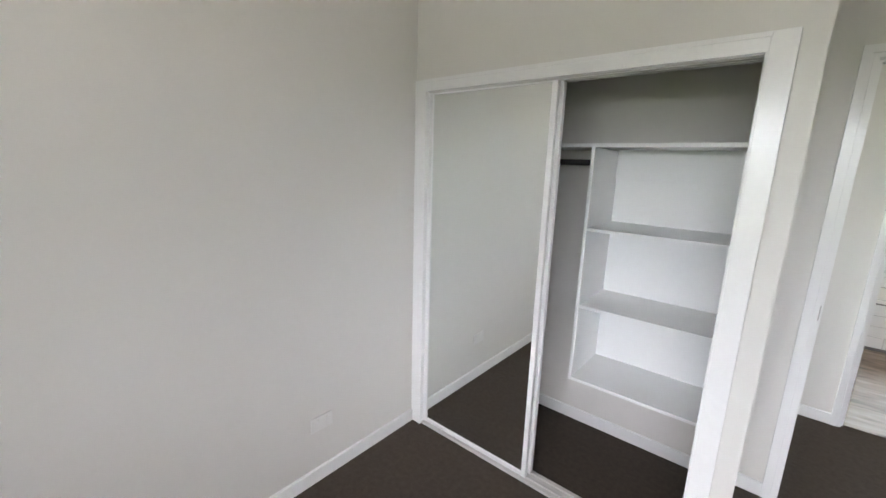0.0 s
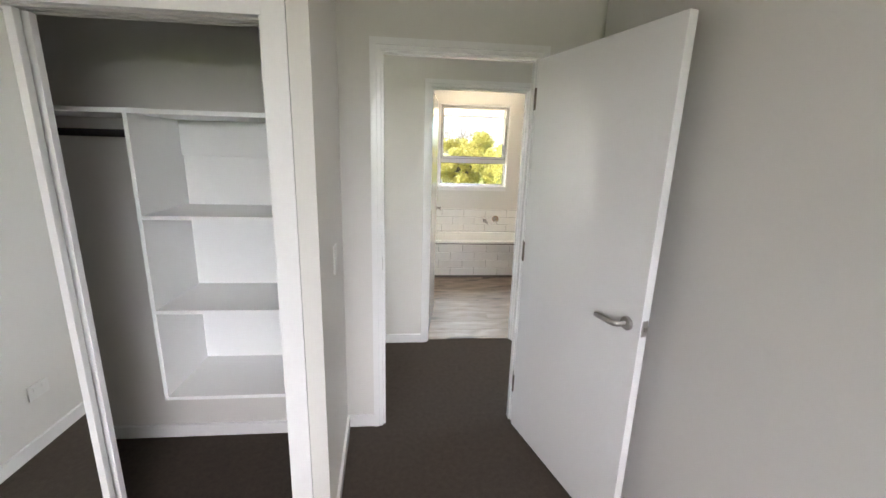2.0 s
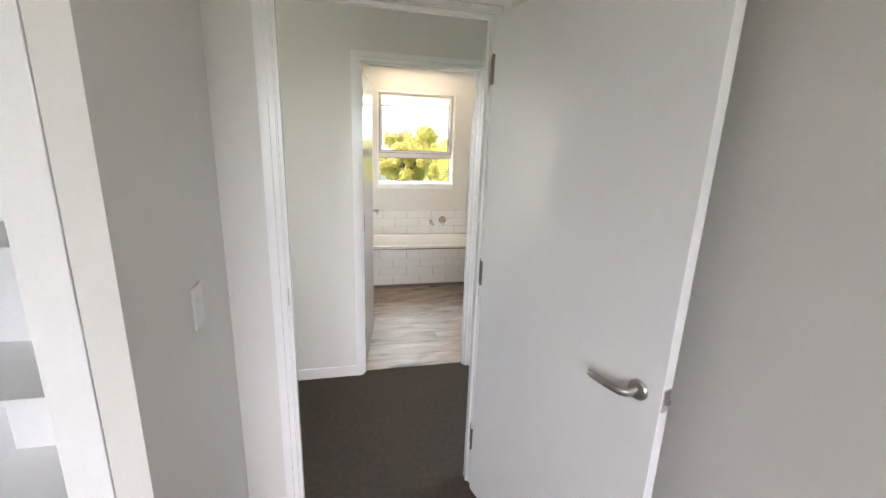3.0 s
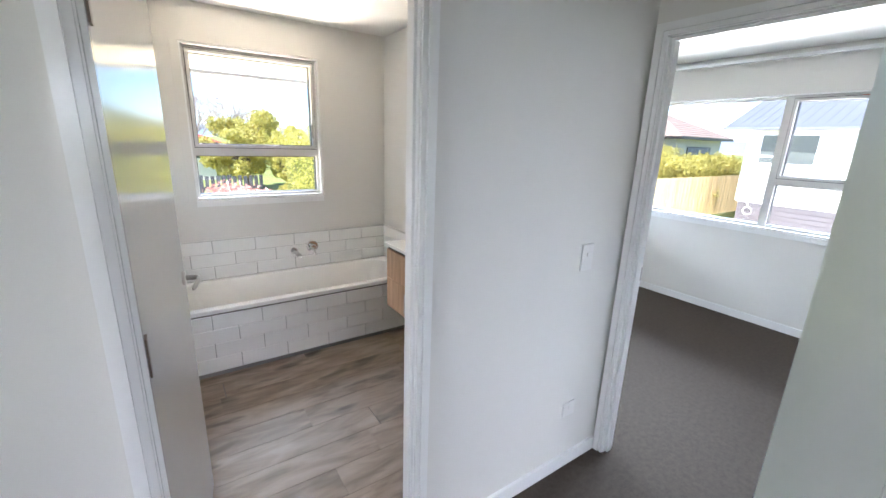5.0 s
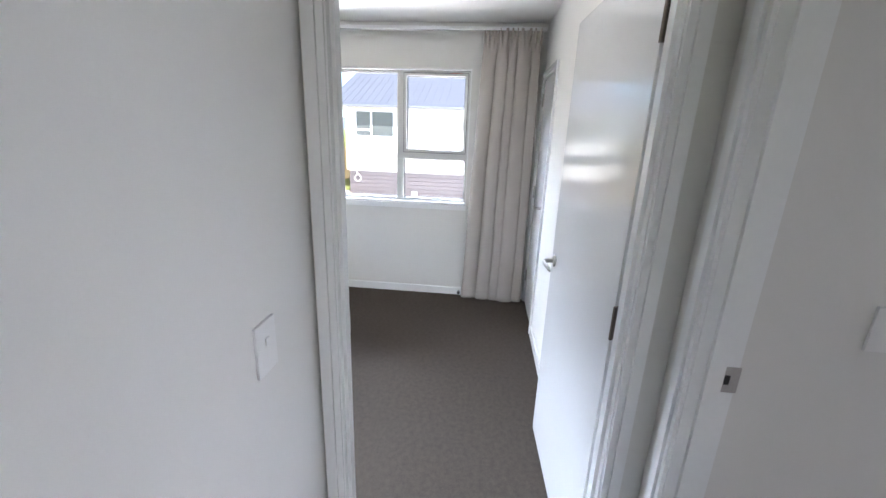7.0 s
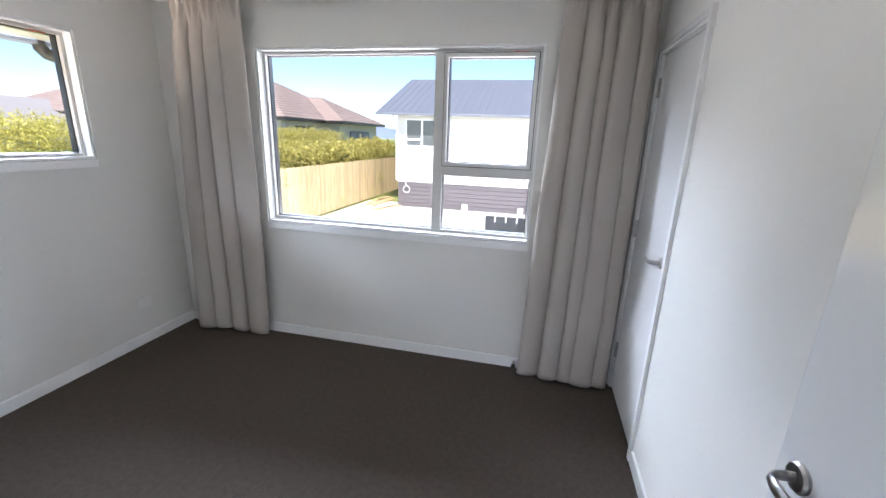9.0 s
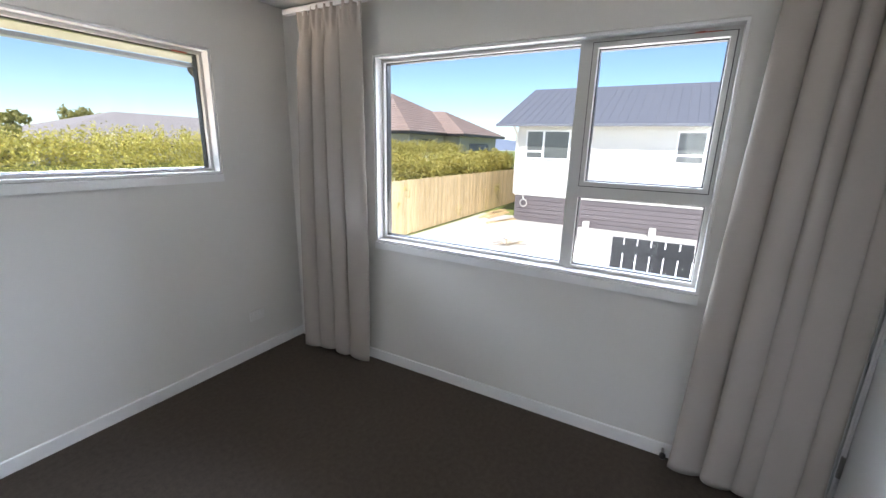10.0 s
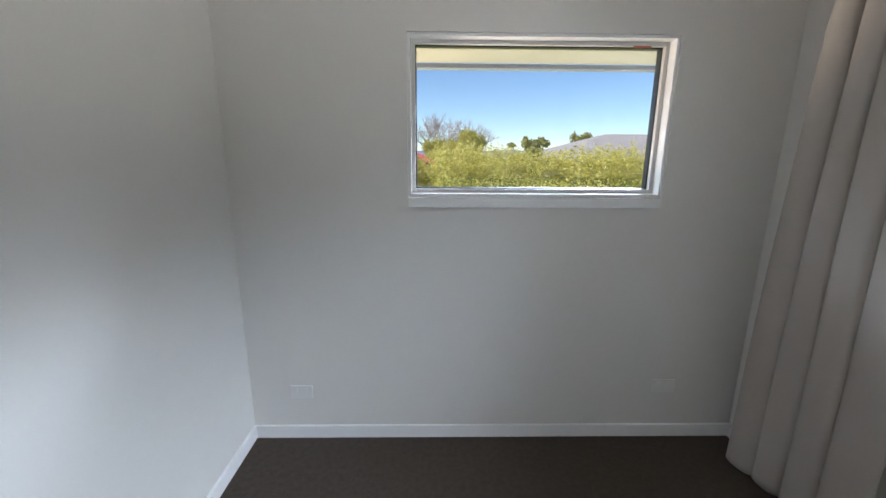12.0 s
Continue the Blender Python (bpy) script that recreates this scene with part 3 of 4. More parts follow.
sweep(bm, [(1.73, BATH_N + 0.03, 1.66), (1.73, BATH_N + 0.005, 1.65), (1.732, BATH_N + 0.0, 1.55)], [0.008, 0.008, 0.006], 8)
part("window_stay", bm, STEEL, w3, "small window latch", True)


# ---------- wardrobe ----------
robe_frame = thing("wardrobe_frame", "white timber surround of the sliding wardrobe", "wardrobe", kind="structure")
part("head_trim", boxes((-1.385, -0.014, 1.915, 0.0, 0.085, 1.97), (-1.395, -0.018, 1.957, 0.004, 0.0, 1.972), bevel=0.0015), TRIM, robe_frame)
part("right_jamb", boxes((0.0, -0.014, 0.0, 0.068, 0.0, 1.973), (-0.008, -0.012, 0.0, 0.0, 0.095, 1.915), bevel=0.0015), TRIM, robe_frame)
part("corner_trim", boxes((0.07, -0.011, 0.0, 0.133, 0.0, 2.4)), WALL, robe_frame, "wall-coloured corner board")
part("left_jamb", boxes((-1.448, -0.014, 0.0, -1.375, 0.0, 1.97), (-1.39, 0.0, 0.0, -1.375, 0.09, 1.915), bevel=0.0015), TRIM, robe_frame)
part("top_track", boxes((-1.375, 0.012, 1.909, -0.008, 0.018, 1.915), (-1.375, 0.05, 1.909, -0.008, 0.055, 1.915), (-1.375, 0.086, 1.909, -0.008, 0.092, 1.915)), ALU, robe_frame, "aluminium sliding track")
part("bottom_track", boxes((-1.375, 0.0, 0.0, -0.008, 0.095, 0.012), (-1.375, 0.024, 0.012, -0.008, 0.028, 0.02), (-1.375, 0.066, 0.012, -0.008, 0.07, 0.02)), ALU, robe_frame, "aluminium floor track")


def slider(x0, x1, y0):
    s = thing("mirror_door", "sliding mirror wardrobe door in a slim white frame", "mirror door", (x0, y0, 0.016), group="wardrobe doors")
    w, h, k = x1 - x0, 1.892, 0.024
    part("frame", boxes((0, 0, 0, k, 0.026, h), (w - k, 0, 0, w, 0.026, h), (k, 0.002, 0, w - k, 0.024, 0.022), (k, 0.002, h - 0.008, w - k, 0.024, h), bevel=0.002), TRIM, s)
    part("mirror", boxes((k - 0.004, 0.008, 0.018, w - k + 0.004, 0.013, h - 0.004)), MIRROR, s, "clear mirror panel")
    return s


slider(-1.374, -0.672, 0.014)
slider(-1.37, -0.664, 0.056)

tower = thing("shelf_tower", "white melamine open shelf tower hung inside the wardrobe", "shelving", (-0.622, 0.325, 0.0))
W, D = 0.614, 0.368
part("side_panel", boxes((0, 0, 0.46, 0.016, D, 1.655), bevel=0.001), MELAMINE, tower)
part("side_panel", boxes((W - 0.016, 0, 0.46, W, D, 1.655), bevel=0.001), MELAMINE, tower)
part("back_panel", boxes((0.016, D - 0.006, 0.46, W - 0.016, D, 1.655)), MELAMINE, tower)
part("batten", boxes((0.016, D - 0.022, 1.50, W - 0.016, D - 0.006, 1.655), bevel=0.001), MELAMINE, tower)
for z in (0.46, 0.862, 1.258):
    part("shelf", boxes((0.016, 0.001, z, W - 0.016, D - 0.006, z + 0.016), bevel=0.001), MELAMINE, tower)
tagged(part("top_shelf", boxes((-1.448, 0.321, 1.655, -0.002, 0.693, 1.673), bevel=0.001), MELAMINE), "full-width white melamine top shelf over the tower", "shelf")
bm = bmesh.new()
sweep(bm, [(-1.445, 0.47, 1.585), (-0.624, 0.47, 1.585)], [0.015, 0.015], 12, (0.6, 1.0))
rail = tagged(part("hanging_rail", bm, DARK, smooth=True), "dark oval hanging rail under the top shelf", "clothes rail")
for x in (-1.447, -0.634):
    part("rail_bracket", boxes((x, 0.44, 1.562, x + 0.01, 0.48, 1.655)), DARK, rail)


# ---------- electrical plates ----------
def plate(name, at, turn, label, wide=False, buttons=1, size=None):
    """A plate on a wall; local y = 0 is the wall and -y stands into the room."""
    w, h = (0.118, 0.075) if wide else (0.075, 0.118)
    w, h = size or (w, h)
    p = thing(name, label, name.replace("_", " "), at, turn)
    part("cover", boxes((-w / 2, -0.007, -h / 2, w / 2, 0, h / 2), bevel=0.002), PLASTIC, p)
    for i in range(buttons):
        x = (i - (buttons - 1) / 2) * 0.05
        part("rocker", boxes((x - 0.007, -0.0105, 0.004, x + 0.007, -0.006, 0.022), bevel=0.001), PLASTIC, p)
    return p


plate("light_switch", (0.1145, 0.375, 1.09), 92.7, "white light switch on the wardrobe end wall")
plate("light_switch", (2.18, HALL_N, 1.10), 0, "white light switch beside the bedroom doorway")
plate("light_switch", (HALL_E, 0.335, 1.125), -90, "white single light switch inside the third bedroom")
plate("power_outlet", (2.19, HALL_N, 0.335), 0, "small white outlet low on the hall wall", size=(0.082, 0.075))
plate("power_outlet", (WEST, -0.64, 0.31), 90, "white double power outlet on the bedroom wall", True, 2)
plate("power_outlet", (2.80, BED2_N, 0.275), 0, "white double power outlet above the skirting", True, 2)
plate("power_outlet", (4.752, BED2_N, 0.306), 0, "white double power outlet above the skirting", True, 2)

stop = thing("door_stop", "small black door stop fixed to the skirting", "door stop", (BED2_E - 0.013, 1.50, 0.045))
bm = bmesh.new()
sweep(bm, [(0, 0, 0), (-0.05, 0, 0)], [0.007, 0.007], 10)
part("stem", bm, STEEL, stop, smooth=True)
bm = bmesh.new()
sweep(bm, [(-0.048, 0, 0), (-0.052, 0, 0), (-0.068, 0, 0), (-0.072, 0, 0)], [0.011, 0.015, 0.015, 0.011], 12)
part("rubber_tip", bm, DARK, stop, "black rubber tip", True)

dl = thing("downlight", "small round white recessed ceiling downlight", "ceiling light", (4.14, 1.66, 2.4))
bm = bmesh.new()
sweep(bm, [(0, 0, 0), (0, 0, -0.004), (0, 0, -0.008)], [0.05, 0.05, 0.042], 28)
part("bezel", bm, PLASTIC, dl, smooth=True)
bm = bmesh.new()
sweep(bm, [(0, 0, -0.006), (0, 0, -0.0095)], [0.034, 0.034], 24)
part("lens", bm, MELAMINE, dl)


# ---------- curtains ----------
HOOK = mesh_of("curtain_hook", boxes((-0.004, -0.003, 0, 0.004, 0.003, 0.046)), PLASTIC)


def curtain(y0, y1, top0, top1, folds, seed, label, flat_low):
    """A pleated curtain along the east wall: hem from y0 to y1, heading from top0 to top1."""
    rnd = random.Random(seed)
    c = thing("curtain", label, "curtain", (5.055, 0, 0), group="curtains of the east window")
    nu, nv = folds * 30, 64
    share = [rnd.uniform(0.55, 1.0) * (1.7 if k == (0 if flat_low else folds - 1) else 1.0) for k in range(folds)]
    ends = [sum(share[:k]) / sum(share) for k in range(folds + 1)]
    full = [rnd.uniform(0.85, 1.5) * (0.3 if k == (0 if flat_low else folds - 1) else 1.0) for k in range(folds)]
    lean = [rnd.uniform(-0.16, 0.16) for _ in range(folds)]
    bm = bmesh.new()
    grid = []
    hem, high = 0.012, 2.335
    for j in range(nv + 1):
        s = j / nv
        z = hem + (high - hem) * s
        row = []
        for i in range(nu + 1):
            k = min(i // 30, folds - 1)
            f = i / 30 - k
            u = ends[k] + (ends[k + 1] - ends[k]) * f
            mid = 0.5 + lean[k] * math.sin(1.7 * s + k)
            g = f / mid * 0.5 if f < mid else 0.5 + (f - mid) / (1 - mid) * 0.5
            front = math.sin(math.pi * g) ** 0.75
            soft = 0.18 * math.sin(2 * math.pi * g + 2.4 * s + k) * (0.3 + 0.7 * s)
            pinch = math.exp(-((z - 2.19) / 0.09) ** 2)
            depth = 0.076 * full[k] * (1 - 0.35 * s) * (1 - 0.45 * pinch)
            swing = front + soft - 0.55
            if z > 2.2:
                h = min(1.0, (z - 2.2) / 0.04)
                swing = swing * (1 - h) + h * (0.45 * front - 0.2 + 0.32 * math.cos(6 * math.pi * f) * (1 if 0.12 < f < 0.88 else 0.2))
                depth = depth * (1 - h) + 0.042 * h
            over = -0.022 * full[k] * math.sin(2 * math.pi * g) * (1 - 0.4 * s) * (1 - pinch)
            y = (y0 + (y1 - y0) * u) * (1 - s ** 0.8) + (top0 + (top1 - top0) * u) * s ** 0.8
            y += over + 0.008 * math.sin(5 * s + 4 * u + seed) * (1 - s)
            row.append(bm.verts.new((-swing * depth + 0.008 * math.sin(4 * s + 3 * u), y, z + (0.004 * math.sin(u * 9 + seed) if j == 0 else 0))))
        grid.append(row)
    for j in range(nv):
        for i in range(nu):
            bm.faces.new((grid[j][i], grid[j][i + 1], grid[j + 1][i + 1], grid[j + 1][i]))
    ob = part("fabric", bm, LINEN, c)
    for poly in ob.data.polygons:
        poly.use_smooth = True
    sol = ob.modifiers.new("thickness", "SOLIDIFY")
    sol.thickness = 0.003
    for i in range(folds * 3):
        u = (i + 0.5) / (folds * 3)
        hk = new("curtain_hook", HOOK)
        hk.parent = c
        hk.location = (0, top0 + (top1 - top0) * u, 2.30)
    return c


curtain(3.365, 3.97, 3.36, 3.90, 4, 3, "full-length oatmeal linen curtain bunched in the room corner", True)
curtain(0.905, 1.48, 0.93, 1.39, 5, 8, "full-length oatmeal linen curtain drawn back beside the closet", False)
track = tagged(part("curtain_track", boxes((5.035, 0.9, 2.318, 5.075, 4.0, 2.345), bevel=0.003), TRIM), "slim white curtain track across the window wall", "curtain track")
for y in (1.1, 1.8, 2.5, 3.2, 3.9):
    part("bracket", boxes((5.04, y - 0.012, 2.345, BED2_E, y + 0.012, 2.35), (BED2_E - 0.007, y - 0.012, 2.33, BED2_E, y + 0.012, 2.365)), TRIM, track)


# ---------- bathroom ----------
bath = thing("bathtub", "white built-in bathtub behind a tiled front", "bathtub", (BATH_W, 3.5, 0.0))
L, B, RIM = 1.77, 0.636, 0.475


def tub_shell():
    bm = bmesh.new()

    def loop(inset_x, inset_y, z, r, k=6):
        pts = []
        x0, x1, y0, y1 = inset_x, L - inset_x, inset_y, B - inset_y
        for cx, cy, a0 in ((x1 - r, y1 - r, 0), (x0 + r, y1 - r, 90), (x0 + r, y0 + r, 180), (x1 - r, y0 + r, 270)):
            for i in range(k + 1):
                a = radians(a0 + 90 * i / k)
                pts.append(bm.verts.new((cx + r * math.cos(a), cy + r * math.sin(a), z)))
        return pts
    rings = [loop(0.0, 0.0, RIM - 0.03, 0.012), loop(0.0, 0.0, RIM - 0.006, 0.012), loop(0.006, 0.006, RIM, 0.012), loop(0.055, 0.05, RIM, 0.10), loop(0.066, 0.06, RIM - 0.012, 0.11),
             loop(0.10, 0.085, 0.26, 0.14), loop(0.15, 0.12, 0.13, 0.16), loop(0.24, 0.20, 0.10, 0.14)]
    for a, b in zip(rings, rings[1:]):
        k = len(a)
        for i in range(k):
            bm.faces.new((a[i], a[(i + 1) % k], b[(i + 1) % k], b[i]))
    bm.faces.new(rings[-1])
    return bm


part("shell", tub_shell(), ACRYLIC, bath, "glossy white acrylic tub", True)
panel = part("front_panel", boxes((0.0, 0.012, 0.0, L, 0.03, RIM - 0.03)), GROUT, bath, "grey grouted tile bed")


def tiling(parent, put, length, z0, rows, shift, tile_l=0.3, tile_h=0.1, gap=0.003):
    """Running-bond tiles; put(u0, z0, u1, z1) gives the box of one tile."""
    shared = {}
    for r in range(rows):
        za = z0 + r * tile_h + gap / 2
        zb = za + tile_h - gap
        u = -(shift if r % 2 else shift + tile_l / 2) % tile_l - tile_l
        while u < length:
            a, b = max(u + gap / 2, 0), min(u + tile_l - gap / 2, length)
            if b - a > 0.012:
                ox, oy, oz, sx, sy, sz = put(a, za, b, zb)
                key = (round(sx, 4), round(sy, 4), round(sz, 4))
                if key not in shared:
                    shared[key] = mesh_of("tile", boxes((0, 0, 0, sx, sy, sz), bevel=0.0012), TILE)
                t = new("tile", shared[key])
                t.parent = parent
                t.location = (ox, oy, oz)
            u += tile_l


tiling(panel, lambda a, z, b, zz: (a, 0.004, z, b - a, 0.008, zz - z), L, 0.032, 4, 0.06)
splash = thing("tile_upstand", "three rows of white wall tiles above the tub", "wall tiles", (BATH_W, BATH_N, 0.0), kind="structure")
part("tile_bed", boxes((0.0, -0.006, RIM, L, -0.0005, RIM + 0.305)), GROUT, splash)
tiling(splash, lambda a, z, b, zz: (a, -0.014, z, b - a, 0.008, zz - z), L - 0.008, RIM + 0.003, 3, 0.12)
splash2 = thing("tile_upstand", "white wall tiles returning beside the tub", "wall tiles", (BATH_E, BATH_N - 0.016, 0.0), kind="structure")
part("tile_bed", boxes((-0.006, -1.0, RIM, -0.0005, 0.0, RIM + 0.305)), GROUT, splash2)
tiling(splash2, lambda a, z, b, zz: (-0.014, -b, z, 0.008, b - a, zz - z), 1.0, RIM + 0.003, 3, 0.2)
part("edge_trim", boxes((0.0, -0.0155, RIM + 0.304, L - 0.01, -0.001, RIM + 0.309)), ALU, splash, "thin metal edge trim")
part("edge_trim", boxes((-0.0155, -1.0, RIM + 0.304, -0.001, 0.0, RIM + 0.309)), ALU, splash2, "thin metal edge trim")

tap = thing("bath_mixer", "chrome wall-mounted bath mixer with lever", "tap", (1.674, BATH_N - 0.014, 0.655))
bm = bmesh.new()
sweep(bm, [(0, 0, 0), (0, -0.008, 0), (0, -0.012, 0)], [0.05, 0.05, 0.045], 28)
part("cover_plate", bm, CHROME, tap, smooth=True)
bm = bmesh.new()
sweep(bm, [(0, -0.01, 0), (0, -0.05, 0), (0, -0.056, 0)], [0.024, 0.024, 0.02], 20)
part("body", bm, CHROME, tap, smooth=True)
bm = bmesh.new()
sweep(bm, [(0, -0.045, -0.01), (0, -0.07, -0.03), (0, -0.10, -0.055)], [0.011, 0.009, 0.006], 12)
part("lever", bm, CHROME, tap, smooth=True)
sp = thing("bath_spout", "chrome wall spout over the tub", "spout", (1.525, BATH_N - 0.014, 0.63))
bm = bmesh.new()
sweep(bm, [(0, 0, 0), (0, -0.006, 0)], [0.03, 0.03], 20)
part("cover_plate", bm, CHROME, sp, smooth=True)
bm = bmesh.new()
sweep(bm, [(0, -0.004, 0), (0, -0.10, 0), (0, -0.15, -0.006), (0, -0.165, -0.012)], [0.017, 0.017, 0.016, 0.012], 14, (1.25, 0.8))
part("spout", bm, CHROME, sp, smooth=True)

van = thing("vanity_unit", "wall-hung oak-veneer vanity with a white top", "vanity", (1.93, 2.40, 0.0))
part("carcass", boxes((0.02, 0.0, 0.40, 0.438, 0.80, 0.845), bevel=0.0015), OAK, van)
part("drawer_front", boxes((0.0, 0.002, 0.40, 0.018, 0.798, 0.615), bevel=0.0015), OAK, van)
part("drawer_front", boxes((0.0, 0.002, 0.62, 0.018, 0.798, 0.825), bevel=0.0015), OAK, van)
# dark strip paints the shadow gap under the basin top
part("finger_pull", boxes((0.012, 0.0, 0.827, 0.03, 0.80, 0.848)), DARK, van, "recessed finger pull with its shadow gap painted dark")
part("basin_top", boxes((-0.012, -0.005, 0.848, 0.438, 0.81, 0.872), bevel=0.004), ACRYLIC, van, "white moulded basin top")


# ---------- outdoors ----------
G = -1.35
structure("ground", boxes((-400, -400, G - 0.5, 400, 400, G)), LAWN, "mown lawn reaching to the distance", "lawn")
# second box: unseen paving added to bounce sun into the south rooms
structure("driveway", boxes((5.6, -14, G, 19.8, 8.9, G + 0.006), (-8, -14, G, 5.6, -3.3, G + 0.006)), CONCRETE, "pale sunlit concrete driveway, with unseen paving added south to bounce light", "driveway")
structure("driveway_slab", boxes((5.6, -14, G + 0.006, 13.75, 8.6, G + 0.011)), SLAB, "older greyer concrete beside the house", "driveway")
structure("foundation", boxes((-1.6, -3.12, G, 5.3, 4.27, -0.12)), STUCCO, "grey base wall under the house", "wall")


def leaf_cloud(name, mat, centres, sizes, count, leaf, seed, parent=None, label=""):
    """Many small leaves scattered in the shells of the given clumps."""
    rng = np.random.default_rng(seed)
    centres, sizes = np.array(centres, float), np.array(sizes, float)
    vol = sizes.prod(1) ** (2 / 3)
    pick = rng.choice(len(centres), count, p=vol / vol.sum())
    d = rng.normal(size=(count, 3))
    d /= np.linalg.norm(d, axis=1)[:, None]
    r = 1 - 0.6 * rng.random(count) ** 1.6 + 0.2 * rng.random(count) ** 3
    p = centres[pick] + d * sizes[pick] * r[:, None]
    n = d + rng.normal(size=(count, 3)) * 0.7
    n /= np.linalg.norm(n, axis=1)[:, None]
    a = np.cross(n, rng.normal(size=(count, 3)))
    a /= np.linalg.norm(a, axis=1)[:, None]
    b = np.cross(n, a)
    s = leaf * (0.6 + 0.8 * rng.random(count))[:, None]
    v = np.stack([p - a * s, p - b * s * 0.45, p + a * s, p + b * s * 0.45], 1).reshape(-1, 3)
    me = bpy.data.meshes.new(name)
    me.from_pydata(v.tolist(), [], np.arange(len(v)).reshape(-1, 4).tolist())
    me.materials.append(mat)
    ob = new(name, me)
    if parent:
        ob.parent = parent
    if label:
        ob["label"] = label
    return ob


def hedge(name, x0, x1, y0, y1, top, count, seed, label, mat, rough, leaf=0.034):
    rnd = random.Random(seed)
    cs, ss = [], []
    step = 0.55
    x = x0
    while x <= x1:
        y = y0
        while y <= y1:
            z = G + 0.4
            while z < top - 0.2:
                cs.append((x + rnd.uniform(-0.2, 0.2), y + rnd.uniform(-0.2, 0.2), z))
                ss.append((rnd.uniform(0.35, 0.55), rnd.uniform(0.35, 0.55), rnd.uniform(0.35, 0.6)))
                z += 0.55
            h = top - 0.3 + rnd.uniform(-rough, rough)
            cs.append((x + rnd.uniform(-0.2, 0.2), y, h))
            ss.append((rnd.uniform(0.2, 0.4), rnd.uniform(0.2, 0.4), rnd.uniform(0.2, 0.42)))
            for _ in range(3):
                cs.append((x + rnd.uniform(-0.3, 0.3), y + rnd.uniform(-0.15, 0.15), h + rnd.uniform(0.05, 0.2)))
                ss.append((rnd.uniform(0.05, 0.1), rnd.uniform(0.05, 0.1), rnd.uniform(0.15, 0.32)))
            y += step
        x += step
    ob = leaf_cloud(name, mat, cs, ss, count, leaf, seed)
    # solid dark box in place of the shade behind the outer leaves
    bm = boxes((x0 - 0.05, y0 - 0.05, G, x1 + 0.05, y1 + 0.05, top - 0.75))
    core = part("shade_core", bm, CORE, ob, "dark box painting the shade inside the hedge")
    return tagged(ob, label, "hedge", "", "stuff")


hedge("hedge", 3.75, 24.0, 12.4, 13.4, 1.7, 220000, 5, "tall sunlit yellow-green clipped hedge", HEDGE, 0.12)
hedge("hedge", 11.5, 25.0, 9.65, 10.25, 1.22, 150000, 6, "loose yellow-green hedge growing over the fence", HEDGE, 0.16, 0.05)


def tree(at, high, spread, count, seed, label, mat=TREELEAF, leaf=0.09):
    rnd = random.Random(seed)
    t = thing("tree", label, "tree", (at[0], at[1], G))
    bm = bmesh.new()
    th = high * 0.45
    sweep(bm, [(0, 0, 0), (0.05, 0.02, th * 0.5), (0, 0.05, th)], [0.05 * high * 0.5, 0.04 * high * 0.5, 0.03 * high * 0.5], 8)
    cs, ss = [], []
    for i in range(70):
        a = rnd.uniform(0, 6.28)
        rr = spread * rnd.uniform(0.1, 0.92) ** 0.8
        c = (rr * math.cos(a), rr * math.sin(a), high * rnd.uniform(0.22, 0.86))
        sweep(bm, [(0, 0.03, th * 0.7), (c[0] * 0.5, c[1] * 0.5, (th + c[2]) / 2), c], [0.02 * high * 0.5, 0.012 * high * 0.5, 0.004 * high], 6)
        cs.append(c)
        ss.append([spread * rnd.uniform(0.10, 0.27) for _ in range(3)])
    part("trunk", bm, BARK, t, smooth=True)
    leaf_cloud("crown", mat, cs, ss, count, leaf, seed, t)
    return t


tree((4.2, 14.6), 3.6, 0.75, 22000, 11, "rounded sunlit bush tree behind the hedge end", HEDGE, 0.05)
tree((4.4, 25.0), 4.3, 2.1, 32000, 13, "broad green garden tree", HEDGE, 0.08)
tree((7.9, 22.0), 4.3, 0.9, 7000, 14, "green tree behind the hedge", TREELEAF, 0.09)
tree((19.0, 46.0), 5.8, 1.8, 7000, 15, "distant green tree beyond the roofs", TREELEAF, 0.14)


def bare_tree(at, high, spread, seed):
    rnd = random.Random(seed)
    t = thing("bare_tree", "leafless pale winter tree in the distance", "tree", (at[0], at[1], G))
    bm = bmesh.new()

    def grow(p, d, length, r, level):
        q = p + d * length
        sweep(bm, [p, (p + q) / 2 + Vector((rnd.uniform(-1, 1), rnd.uniform(-1, 1), 0)) * length * 0.06, q], [r, r * 0.8, r * 0.55], 5)
        if level:
            for _ in range(4 if level > 1 else 5):
                dd = (d + Vector((rnd.uniform(-1, 1), rnd.uniform(-1, 1), rnd.uniform(-0.1, 0.6))) * 0.85).normalized()
                grow(p + d * length * rnd.uniform(0.55, 1.0), dd, length * rnd.uniform(0.5, 0.75), r * 0.5, level - 1)
    for k in range(3):
        a = k * 2.1 + rnd.random()
        grow(Vector((0.3 * k - 0.3, 0, 0)), Vector((0.25 * math.cos(a), 0.25 * math.sin(a), 1)).normalized(), high * 0.42, 0.14, 4)
    part("branches", bm, TWIG, t)
    return t


bare_tree((2.9, 46.0), 8.0, 5, 21)
bare_tree((7.2, 48.0), 7.6, 5, 22)

red = tagged(leaf_cloud("red_bush", REDLEAF, [(1.4, 9.1, -0.1), (1.9, 9.0, 0.1), (2.35, 9.2, -0.1), (1.65, 9.5, 0.2)], [(0.55, 0.5, 0.5), (0.6, 0.5, 0.5), (0.5, 0.5, 0.45), (0.5, 0.4, 0.45)], 7000, 0.045, 31), "low rounded red-leaved shrub", "shrub", "", "stuff")
part("stems", boxes((1.35, 8.9, G, 2.45, 9.4, -0.2)), BARK, red, "dense dark stems")

